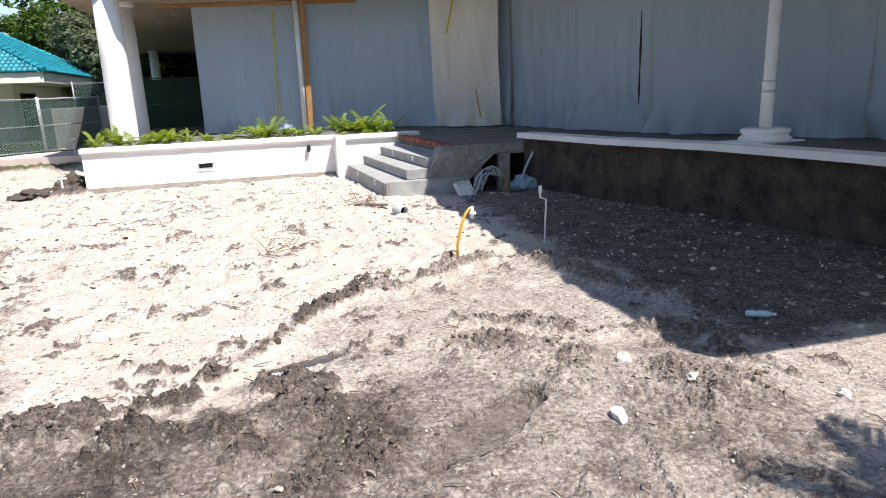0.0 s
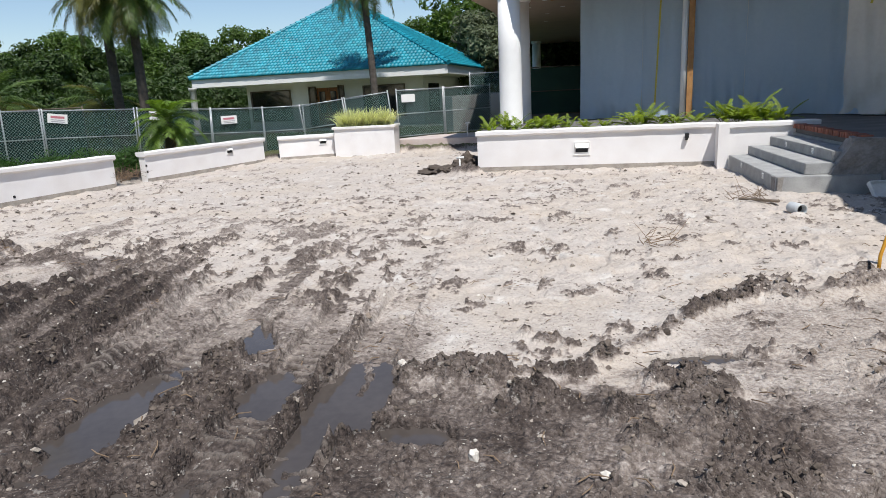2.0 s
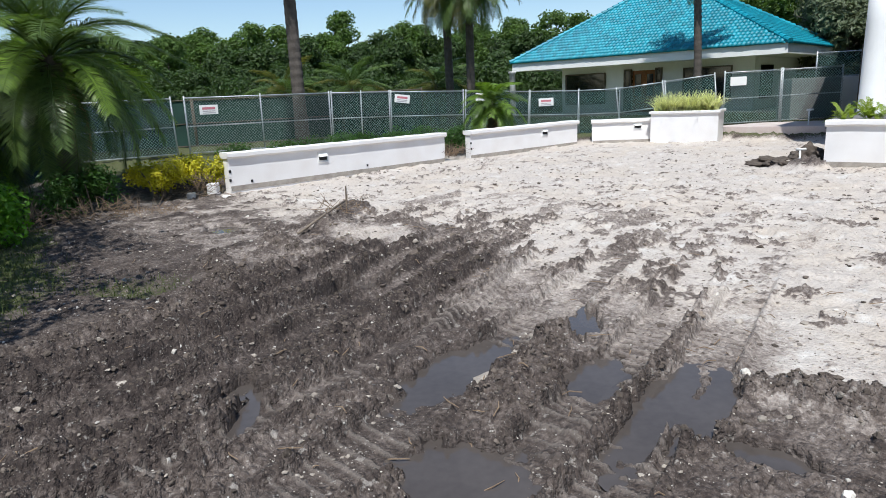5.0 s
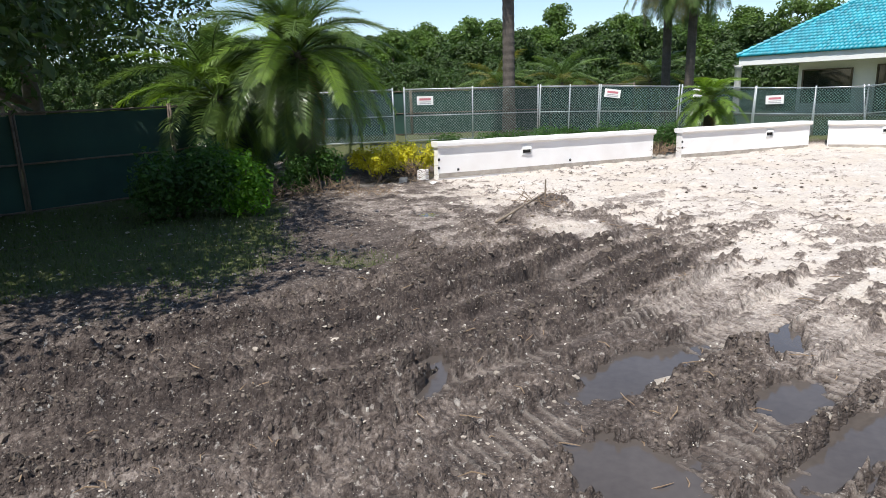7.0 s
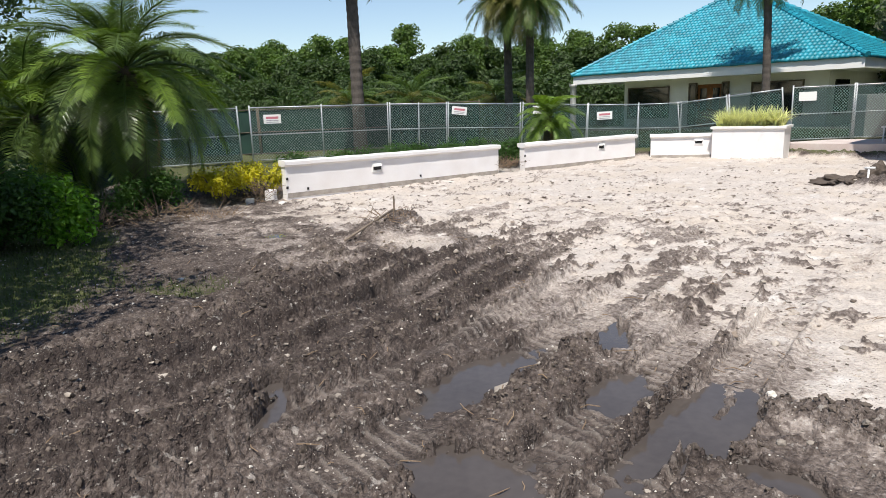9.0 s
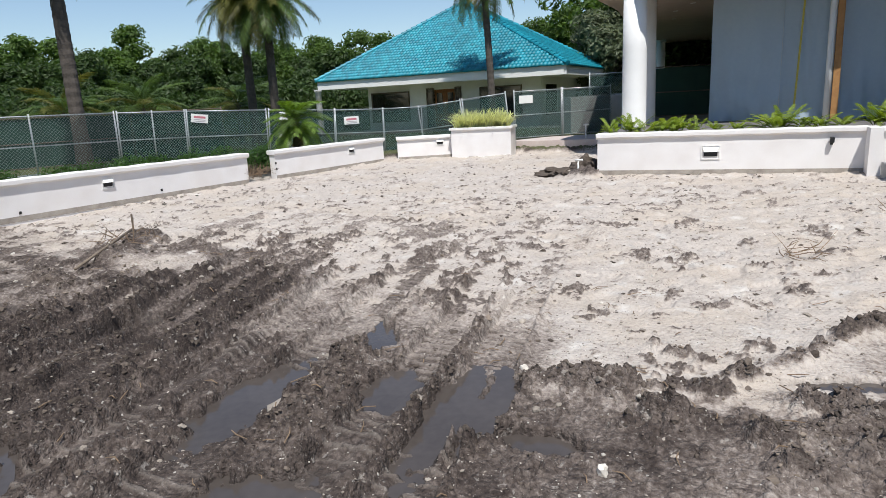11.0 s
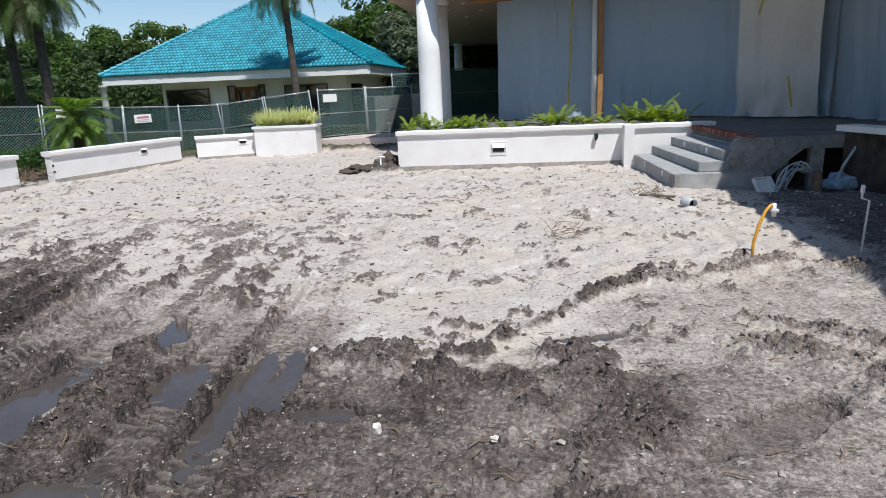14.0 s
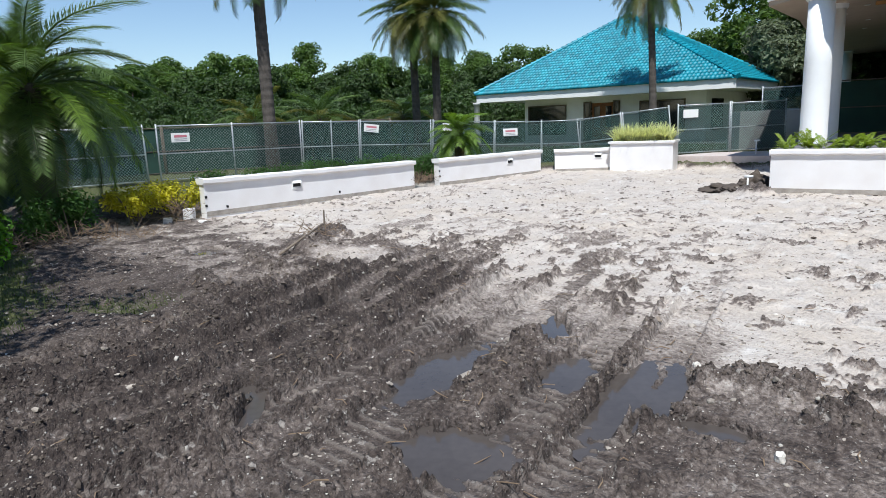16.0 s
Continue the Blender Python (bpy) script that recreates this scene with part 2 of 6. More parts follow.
    l.new(col, p.inputs["Base Color"])
    l.new(rng(wet, 0.4, 0.95, 0.95, 0.42), p.inputs["Roughness"])
    p.inputs["Specular IOR Level"].default_value = 0.3
    crumb, small = n.new("ShaderNodeTexVoronoi"), n.new("ShaderNodeTexVoronoi")
    warp, wsc, wob = n.new("ShaderNodeVectorMath"), n.new("ShaderNodeVectorMath"), n.new("ShaderNodeTexNoise")
    warp.operation, wsc.operation = "ADD", "SCALE"
    wob.inputs["Scale"].default_value, wsc.inputs["Scale"].default_value = 22, 0.05
    l.new(co.outputs["Object"], wob.inputs["Vector"])
    l.new(wob.outputs["Color"], wsc.inputs[0])
    l.new(co.outputs["Object"], warp.inputs[0])
    l.new(wsc.outputs[0], warp.inputs[1])
    for node, sc in ((crumb, 34), (small, 78)):
        node.inputs["Scale"].default_value = sc
        l.new(warp.outputs[0], node.inputs["Vector"])
    rough = rng(attr("mud"), 0.2, 0.7, 0.55, 1.0)
    lumps = mth("ADD", mth("MULTIPLY", crumb.outputs["Distance"], -0.9), mth("MULTIPLY", small.outputs["Distance"], -0.45))
    high = mth("ADD", mth("MULTIPLY", lumps, rough), mth("MULTIPLY", fine, 1.3))
    b = n.new("ShaderNodeBump")
    b.inputs["Strength"].default_value, b.inputs["Distance"].default_value = 0.8, 0.024
    l.new(high, b.inputs["Height"])
    l.new(b.outputs[0], p.inputs["Normal"])
    return m


SOIL = soil_material()


# ---- shaping helpers ----
def mesh_of(name, bm, mat, smooth=False):
    me = bpy.data.meshes.new(name)
    bm.to_mesh(me)
    bm.free()
    for mt in mat if isinstance(mat, (list, tuple)) else [mat]:
        me.materials.append(mt)
    if smooth:
        for poly in me.polygons:
            poly.use_smooth = True
    return me


def thing(name, label, category, at=(0, 0, 0), rz=0.0, group="", kind=""):
    ob = new(name)
    ob.empty_display_size = 0.2
    ob.matrix_basis = pose(*at, 0, 0, rz)
    return tagged(ob, label, category, group, kind)


def part(name, bm, mat, parent=None, label="", smooth=False):
    ob = new(name, mesh_of(name, bm, mat, smooth))
    ob.parent = parent
    return tagged(ob, label) if label else ob


def solid(name, bm, mat, label, category, at=(0, 0, 0), rz=0.0, group="", kind="", smooth=False):
    ob = new(name, mesh_of(name, bm, mat, smooth))
    ob.matrix_basis = pose(*at, 0, 0, rz)
    return tagged(ob, label, category, group, kind)


def add_box(bm, c, s, m=None, bevel=0.0):
    """A box of size s round c, in the frame m."""
    got = bmesh.ops.create_cube(bm, size=1.0)["verts"]
    for v in got:
        v.co = Vector((v.co.x * s[0] + c[0], v.co.y * s[1] + c[1], v.co.z * s[2] + c[2]))
    if bevel:
        edges = list({e for v in got for e in v.link_edges})
        made = bmesh.ops.bevel(bm, geom=edges, offset=bevel, segments=2, affect="EDGES", profile=0.6)
        got = list({v for f in made["faces"] for v in f.verts} | {v for v in got if v.is_valid})
    if m:
        bmesh.ops.transform(bm, matrix=m, verts=[v for v in got if v.is_valid])
    return got


def box(c, s, bevel=0.0):
    bm = bmesh.new()
    add_box(bm, c, s, None, bevel)
    return bm


def add_tube(bm, pts, radii, sides=8, caps=True):
    """A tube along pts."""
    pts = [Vector(p) for p in pts]
    if isinstance(radii, (int, float)):
        radii = [radii] * len(pts)
    rings = []
    side = None
    for k, p in enumerate(pts):
        way = (pts[min(k + 1, len(pts) - 1)] - pts[max(k - 1, 0)]).normalized()
        if side is None:
            side = way.orthogonal().normalized()
        side = (side - way * side.dot(way)).normalized()
        other = way.cross(side)
        rings.append([bm.verts.new(p + radii[k] * (math.cos(a) * side + math.sin(a) * other)) for a in [2 * math.pi * j / sides for j in range(sides)]])
    for a, b in zip(rings, rings[1:]):
        for j in range(sides):
            bm.faces.new((a[j], a[(j + 1) % sides], b[(j + 1) % sides], b[j]))
    if caps:
        bm.faces.new(rings[0][::-1])
        bm.faces.new(rings[-1])


def tube(pts, radii, sides=8):
    bm = bmesh.new()
    add_tube(bm, pts, radii, sides)
    return bm


def add_lathe(bm, profile, sides=24, c=(0, 0, 0)):
    rings = [[bm.verts.new((c[0] + r * math.cos(2 * math.pi * j / sides), c[1] + r * math.sin(2 * math.pi * j / sides), c[2] + z)) for j in range(sides)] for r, z in profile]
    for a, b in zip(rings, rings[1:]):
        for j in range(sides):
            bm.faces.new((a[j], a[(j + 1) % sides], b[(j + 1) % sides], b[j]))
    bm.faces.new(rings[0][::-1])
    bm.faces.new(rings[-1])


def lathe(profile, sides=24):
    bm = bmesh.new()
    add_lathe(bm, profile, sides)
    return bm


def prism(outline, z0, z1):
    """An upright prism over an outline, given counter-clockwise."""
    bm = bmesh.new()
    lo, hi = [bm.verts.new((x, y, z0)) for x, y in outline], [bm.verts.new((x, y, z1)) for x, y in outline]
    bm.faces.new(lo[::-1])
    bm.faces.new(hi)
    for k in range(len(outline)):
        j = (k + 1) % len(outline)
        bm.faces.new((lo[k], lo[j], hi[j], hi[k]))
    bmesh.ops.recalc_face_normals(bm, faces=bm.faces)
    return bm


def from_arrays(name, verts, faces, mat, smooth=False):
    me = bpy.data.meshes.new(name)
    me.from_pydata([tuple(v) for v in verts], [], [tuple(f) for f in faces])
    me.materials.append(mat)
    if smooth:
        me.polygons.foreach_set("use_smooth", np.ones(len(me.polygons), dtype=bool))
    me.update()
    return me


LATTICE = {}


def lattice(seed):
    if seed not in LATTICE:
        LATTICE[seed] = np.random.RandomState(seed).rand(256, 256)
    return LATTICE[seed]


def vnoise(x, y, scale, seed):
    """Smooth noise from 0 to 1 on the plane."""
    tab = lattice(seed)
    u, v = np.asarray(x) * scale, np.asarray(y) * scale
    i, j = np.floor(u).astype(int), np.floor(v).astype(int)
    fu, fv = u - i, v - j
    fu, fv = fu * fu * (3 - 2 * fu), fv * fv * (3 - 2 * fv)
    i, j, i1, j1 = i % 256, j % 256, (i + 1) % 256, (j + 1) % 256
    return (tab[i, j] * (1 - fu) + tab[i1, j] * fu) * (1 - fv) + (tab[i, j1] * (1 - fu) + tab[i1, j1] * fu) * fv


def fbm(x, y, scale, seed, octaves=4, gain=0.5):
    total, amp, norm = 0.0, 1.0, 0.0
    for o in range(octaves):
        total = total + amp * vnoise(x, y, scale * 2**o, seed + o)
        norm += amp
        amp *= gain
    return total / norm


def smooth01(v, a, b):
    t = np.clip((v - a) / (b - a), 0, 1)
    return t * t * (3 - 2 * t)

# ---- ground ----
# puddles: centre, half sizes, turn in degrees
PUDDLES = [(-4.98, 4.55, 0.20, 0.52, 7), (-2.82, 3.66, 0.26, 0.62, 3), (-2.50, 5.02, 0.13, 0.40, 28), (-1.90, 4.10, 0.18, 0.36, 8),
           (-1.36, 3.92, 0.145, 0.78, 9), (-1.13, 4.12, 0.14, 0.62, 6), (-1.86, 2.58, 0.36, 0.34, 0), (-3.74, 2.27, 0.11, 0.34, 33), (-3.56, 2.36, 0.09, 0.31, 38),
           (-0.66, 3.76, 0.26, 0.12, 0), (1.06, 5.20, 0.30, 0.10, 16), (2.12, 3.80, 0.15, 0.52, -54), (-9.5, 5.6, 0.34, 0.34, 0), (-7.9, 3.35, 0.16, 0.30, 60)]
# tracks of a crawler: three points each, and half width
TRACKS = [((-1.10, 2.0), (-1.34, 4.6), (-1.72, 7.2), 0.21), ((-1.55, 2.0), (-1.86, 4.6), (-2.32, 7.2), 0.21), ((-2.45, 2.0), (-2.80, 4.4), (-3.30, 7.2), 0.25),
          ((-3.20, 1.0), (-3.42, 3.6), (-3.95, 6.6), 0.17), ((0.30, 1.6), (0.72, 3.2), (1.05, 4.5), 0.22), ((2.35, 1.8), (2.62, 3.0), (2.85, 3.7), 0.20), ((2.75, 1.8), (3.05, 2.9), (3.3, 3.6), 0.20)]
# long berms of churned mud beside the lawn: lateral place, height, half width
BERMS = [(-5.80, 0.07, 0.18), (-5.30, 0.13, 0.14), (-4.78, 0.15, 0.14), (-4.22, 0.13, 0.13), (-3.80, 0.05, 0.09), (-3.44, 0.09, 0.10), (-3.02, 0.08, 0.11)]
# spoil ridges: points, height, half width
RIDGES = [([(0.40, 5.0), (0.91, 5.74), (1.47, 6.56), (1.84, 6.94), (2.15, 6.72), (2.74, 7.19), (3.06, 7.41), (3.5, 7.55), (3.95, 7.14), (4.17, 6.31), (4.29, 5.85), (4.55, 5.42), (5.0, 5.47)], 0.085, 0.12),
          ([(2.40, 5.55), (2.86, 5.38), (3.23, 5.05), (4.12, 4.76), (4.35, 4.45)], 0.055, 0.11), ([(2.35, 4.98), (2.60, 4.80), (2.96, 4.46), (3.35, 4.0), (3.74, 3.71)], 0.085, 0.27),
          ([(0.85, 4.72), (1.17, 4.67), (0.95, 4.35), (0.83, 3.94), (1.11, 4.18)], 0.08, 0.16), ([(1.13, 3.57), (1.40, 3.66)], 0.07, 0.15), ([(-1.04, 3.60), (-1.0, 4.05), (-0.97, 4.48), (-0.74, 4.60), (-0.41, 4.55), (-0.1, 4.42), (0.1, 4.30)], 0.085, 0.15),
          ([(-1.53, 3.05), (-1.57, 3.82), (-1.62, 4.7)], 0.05, 0.08), ([(-1.64, 4.9), (-1.75, 5.6)], 0.022, 0.06), ([(-2.23, 3.45), (-2.34, 4.0), (-2.45, 4.60)], 0.06, 0.16), ([(-2.5, 4.9), (-2.62, 5.6)], 0.03, 0.08), ([(-2.3, 3.2), (-1.9, 3.4), (-1.6, 3.3)], 0.06, 0.15),
          ([(-0.18, 5.51), (0.0, 5.42), (0.18, 5.29)], 0.05, 0.09), ([(0.55, 4.2), (0.68, 4.12)], 0.06, 0.09), ([(-0.6, 4.5), (-0.1, 4.66), (0.31, 4.76)], 0.05, 0.12),
          ([(-6.0, 5.2), (-6.7, 5.05), (-7.5, 5.3), (-8.2, 5.6)], 0.07, 0.16), ([(-5.4, 2.8), (-6.0, 3.3), (-6.6, 3.9), (-7.6, 4.4)], 0.05, 0.25),
          ([(-7.9, 6.5), (-8.3, 7.1), (-8.6, 7.6)], 0.15, 0.36), ([(-3.2, 16.2), (-3.9, 16.6), (-4.4, 17.4)], 0.2, 0.3)]
WALL_LINE = [(-13.6, 2.0), (-13.3, 6.0), (-13.2, 7.9), (-12.75, 14.6), (-12.35, 15.8), (-11.6, 20.6), (-11.2, 20.9), (-9.4, 22.1), (-7.4, 22.9), (-3.0, 23.5)]


def to_segments(x, y, pts):
    """The least distance from each place to a broken line."""
    best = np.full(np.shape(x), 1e9)
    for (ax, ay), (bx, by) in zip(pts, pts[1:]):
        dx, dy = bx - ax, by - ay
        t = np.clip(((x - ax) * dx + (y - ay) * dy) / (dx * dx + dy * dy), 0, 1)
        best = np.minimum(best, np.hypot(x - ax - t * dx, y - ay - t * dy))
    return best


def track_frame(x, y, track):
    """Along and across a track that bends through three points."""
    (x0, y0), (x1, y1), (x2, y2), half = track
    l0 = (y - y1) * (y - y2) / ((y0 - y1) * (y0 - y2))
    l1 = (y - y0) * (y - y2) / ((y1 - y0) * (y1 - y2))
    l2 = (y - y0) * (y - y1) / ((y2 - y0) * (y2 - y1))
    return y, x - (x0 * l0 + x1 * l1 + x2 * l2), smooth01(y, y0 - 0.6, y0 + 0.2) * (1 - smooth01(y, y2 - 1.2, y2 + 0.8))


def puddle_depth(x, y):
    """How far inside a puddle's uneven outline each place is (over 0: inside)."""
    best = np.full(np.shape(x), -9.0)
    fine = fbm(x, y, 12.0, 59, 3, 0.6)
    for k, (cx, cy, rx, ry, turn) in enumerate(PUDDLES):
        a = radians(turn)
        u, v = (x - cx) * math.cos(a) + (y - cy) * math.sin(a), -(x - cx) * math.sin(a) + (y - cy) * math.cos(a)
        edge = 0.95 * (fbm(x, y, 4.0, 60 + k, 4, 0.6) - 0.56)
        best = np.maximum(best, 1 - np.hypot(u / rx, v / ry) + edge + 0.7 * (fine - 0.5))
    return best


def outside(x, y):
    """1 behind the low walls, where the old ground lies higher."""
    inner = np.interp(y, [p[1] for p in WALL_LINE], [p[0] for p in WALL_LINE])
    return np.maximum(smooth01(inner - x, 0.25, 1.6) * smooth01(y, 4.5, 7.5), smooth01(y, 22.8, 25.5) * (x < 20))


def cells(x, y, scale, seed):
    """Distance to the nearest of scattered points, in cells, and that point's own random value."""
    jx, jy, val = lattice(seed), lattice(seed + 1), lattice(seed + 2)
    u, v = np.asarray(x) * scale, np.asarray(y) * scale
    i, j = np.floor(u).astype(int), np.floor(v).astype(int)
    best, own = np.full(np.shape(u), 9.0), np.zeros(np.shape(u))
    for di in (-1, 0, 1):
        for dj in (-1, 0, 1):
            a, b = (i + di) % 256, (j + dj) % 256
            d = (u - i - di - jx[a, b]) ** 2 + (v - j - dj - jy[a, b]) ** 2
            own = np.where(d < best, val[a, b], own)
            best = np.minimum(best, d)
    return np.sqrt(best), own


def lumps(x, y, scale, seed, fill=0.6):
    """Separate rounded clods, from 0 to 1; fill is the share of places that carry one."""
    wob = 0.30 / scale
    d, own = cells(x + wob * (vnoise(x, y, scale * 2.3, seed + 7) - 0.5), y + wob * (vnoise(x, y, scale * 2.3, seed + 8) - 0.5), scale, seed)
    size = np.clip((own - (1 - fill)) / fill, 0, 1)
    return np.clip(1 - (d / (0.30 + 0.40 * size)) ** 2, 0, 1) ** 0.6 * (0.35 + 0.65 * size) * (own > 1 - fill)


def lateral(x, y):
    """The place across the curving wheel ruts beside the lawn."""
    w = np.maximum(y - 0.3, 0)
    return x + 0.029 * w * w + 0.14 * (fbm(x, y, 1.1, 61, 3) - 0.5)


def berms(x, y):
    """Height of the long mud berms, how far on one each place is, and the zone that they fill."""
    u = lateral(x, y)
    zone = 1 - smooth01(y + 1.6 * (fbm(x, y, 1.0, 65) - 0.5), 5.8, 8.0)
    z, on = np.zeros(np.shape(u)), np.zeros(np.shape(u))
    for k, (at, high, half) in enumerate(BERMS):
        side = u - at - 0.10 * (vnoise(y, y * 0 + k, 1.7, 66) - 0.5)
        body = np.exp(-np.where(side > 0, side / (half * 0.55), side / (half * 1.45)) ** 2) * (0.45 + 0.9 * vnoise(x, y, 1.6, 67 + k))
        z, on = z + high * body, np.maximum(on, body)
    return z * zone, np.clip(on, 0, 1) * zone, zone


def in_tracks(x, y):
    """Inside a crawler track, on its cleat bars, and on its lips."""
    inside, bars, lips = np.zeros(np.shape(x)), np.zeros(np.shape(x)), np.zeros(np.shape(x))
    for k, track in enumerate(TRACKS):
        s, across, on = track_frame(x, y, track)
        half = track[3]
        across = across + 0.05 * (fbm(x, y, 2.4, 34) - 0.5)
        flat = on * (1 - smooth01(np.abs(across), half * 0.82, half * 1.02))
        clear = smooth01(fbm(x, y, 1.3, 38 + k), 0.30, 0.46)
        bar = smooth01(np.sin(s * 2 * math.pi / 0.125 + across * 3.0 + 1.2 * fbm(x, y, 3.0, 39)), 0.35, 0.8) * flat * clear
        inside, bars = np.maximum(inside, flat), np.maximum(bars, bar)
        lips = np.maximum(lips, on * np.exp(-(((np.abs(across) - half * 1.12) / 0.05) ** 2)))
    return inside, bars, lips


def soil_fields(x, y):
    """Height, darkness, churn and the other fields of the soil at each place."""
    x, y = np.asarray(x, dtype=float), np.asarray(y, dtype=float)
    r = np.hypot(x, y)
    warp, w2 = (fbm(x, y, 0.7, 11) - 0.5) * 2.6, (fbm(x, y, 2.2, 17) - 0.5) * 1.2
    w3 = (fbm(x, y, 6.5, 18, 3, 0.65) - 0.5) * 1.0
    u = lateral(x, y)
    bz, bon, zone = berms(x, y)
    inside, bars, lips = in_tracks(x, y)
    pd = puddle_depth(x, y)
    out = outside(x, y)
    # darkness
    east = smooth01(-u + 0.5 * w2 + 0.3 * w3, 2.75, 3.5)
    deep = east * smooth01(5.95 + u + 0.5 * w2, 0.0, 0.6) * (1 - smooth01(y + 0.5 * warp + w2 + 0.6 * w3, 6.0, 8.0)) * (0.90 + 0.16 * (fbm(x, y, 1.7, 19) - 0.5))
    v = x + 0.16 * (y - 4)
    lanes = 0.53 * smooth01(-v + 0.35 * w2 + 0.3 * w3, 0.55, 1.05) * (1 - smooth01(y + 0.4 * warp + w2 + 0.7 * w3, 4.9, 7.4)) + 0.17 * smooth01(-v + 0.4 * w2, 0.5, 1.0) * (1 - smooth01(y + w2, 3.9, 5.0))
    near = (1 - smooth01(y + 0.12 * warp + 0.6 * w2 + 0.5 * w3 - 0.10 * np.clip(x - 1, 0, 3), 4.3, 5.0)) * (0.80 - 0.16 * smooth01(x + 0.4 * w2, 0.1, 0.9) - 0.12 * smooth01(x, 1.6, 2.6) - 0.22 * smooth01(x, 3.6, 4.4)) * np.where(x > -0.6, 0.84 + 0.30 * smooth01(fbm(x, y, 1.5, 22, 4, 0.6), 0.40, 0.60), 1.0)
    brown = 0.34 * smooth01(x + 0.4 * w2, 0.6, 1.5) * (1 - smooth01(y + 0.5 * w2 - 0.55 * (x - 1.5), 5.8, 7.4))
    # the roof's cast shadow over dark gravelly soil, put into the soil colour
    roof_shade = smooth01(x + 0.5 * w2, 4.1, 4.7) * smooth01(y + 0.4 * w2, 4.0, 4.5) * (0.66 - 0.2 * smooth01(y, 8, 15))
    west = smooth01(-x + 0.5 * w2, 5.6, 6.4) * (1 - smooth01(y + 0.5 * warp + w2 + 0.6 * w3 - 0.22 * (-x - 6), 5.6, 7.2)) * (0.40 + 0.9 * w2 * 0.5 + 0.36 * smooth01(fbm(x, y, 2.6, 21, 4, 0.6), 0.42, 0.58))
    mud = np.maximum.reduce([deep, lanes, near, brown, roof_shade, west, np.full(np.shape(x), 0.10)])
    fan = smooth01(0.55 * fbm((x + 0.16 * y) * 3.4 + 0.3 * warp, y * 0.5, 1.3, 31) + 0.45 * fbm(x, y, 6.5, 33, 4, 0.62), 0.49, 0.56) * smooth01(y, 4.8, 6.2) * (1 - smooth01(y + warp, 8.0, 12.0)) * smooth01(-x, 0.9, 2.2) * (1 - smooth01(-x, 8.0, 9.5))
    mud = np.maximum(mud, 0.66 * fan)
    spots = smooth01(fbm(x, y, 2.3, 23, 5, 0.62), 0.585, 0.645) * smooth01(fbm(x, y, 8.0, 29, 3, 0.6), 0.46, 0.58)
    mud = np.maximum(mud, (0.62 - 0.14 * smooth01(y, 9, 16)) * spots)
    ridge, rz = np.zeros(np.shape(x)), np.zeros(np.shape(x))
    for pts, high, half in RIDGES:
        body = np.exp(-((to_segments(x + 0.09 * w3, y + 0.09 * w2, pts) / half) ** 2)) * (0.50 + 0.80 * smooth01(fbm(x, y, 2.2, 55), 0.30, 0.62))
        ridge, rz = np.maximum(ridge, body), rz + high * body
    ridge = np.clip(ridge, 0, 1)
    mud = np.maximum(mud, smooth01(ridge, 0.25, 0.7) * np.where(x > 1.9, 0.56, 0.74))
    mud = mud + 0.08 * bon * east - (0.12 + 0.16 * smooth01(y, 3.0, 5.0)) * (1 - smooth01(bon, 0.1, 0.5)) * zone * deep * smooth01(fbm(x, y, 1.5, 68), 0.32, 0.58)
    dry = np.exp(-((((x + 6.8) / 0.85) ** 2 + ((y - 6.5) / 0.55) ** 2) ** 2))
    mud = mud * (1 - dry) + 0.20 * dry
    # hole by the planter end: dark soil and the shade in it, both as colour
    hole = np.exp(-(((x + 3.9) / 0.8) ** 2 + ((y - 17.0) / 0.8) ** 2))
    mud = np.maximum.reduce([mud, 0.80 * smooth01(out, 0.05, 0.5), 0.9 * hole])
    mud = np.clip(mud + 0.06 * lips * (y < 7) * (x < 0.1), 0, 1)
    # churned or trodden
    soft = (pd < -0.1) * (1 - np.where(x > 0.1, 0.4, 0.92) * inside) * (1 - 0.85 * dry)
    churn = np.clip(0.10 + 0.12 * deep + 0.20 * smooth01(mud, 0.45, 0.65) + 0.85 * ridge + 1.0 * smooth01(bon, 0.25, 0.6) * east + 0.45 * lips + 0.55 * smooth01(mud, 0.55, 0.8) * (1 - 0.7 * east * zone) * smooth01(fbm(x, y, 1.8, 51), 0.40, 0.60) + 0.5 * fan + 0.35 * spots, 0, 1) * soft
    churn = churn * (1 - 0.6 * smooth01(x, 4.4, 5.2))
    far = smooth01(y, 5.0, 8.5) * (1 - smooth01(x, 3.8, 4.6))
    z = 0.07 * (fbm(x, y, 0.35, 1) - 0.5) + 0.035 * (fbm(x, y, 1.3, 2) - 0.5)
    big, middle, small = lumps(x, y, 6.5, 71, 0.55), lumps(x, y, 13.0, 75, 0.65), lumps(x, y, 26.0, 79, 0.7)
    z = z + churn * (0.058 * big + 0.046 * middle + 0.028 * small)
    z = z + (0.25 + 0.75 * churn) * 0.030 * (1 - np.abs(2 * fbm(x, y, 9.0, 9, 4, 0.70) - 1) - 0.6) * (1 - 0.8 * inside)
    tread = lumps(x, y, 2.6, 83, 0.55) * smooth01(fbm(x, y, 0.8, 26), 0.36, 0.56)
    z = z + far * (1 - 0.5 * churn) * (0.055 * (tread - 0.25) + 0.030 * (lumps(x, y, 6.0, 87, 0.5) - 0.2) + 0.05 * (fbm(x, y, 2.4, 25, 4, 0.6) - 0.5))
    z = z - 0.035 * smooth01(vnoise(x, y, 3.6, 27), 0.66, 0.82) * smooth01(y, 4.8, 7) * (1 - inside)
    z = z + rz + bz
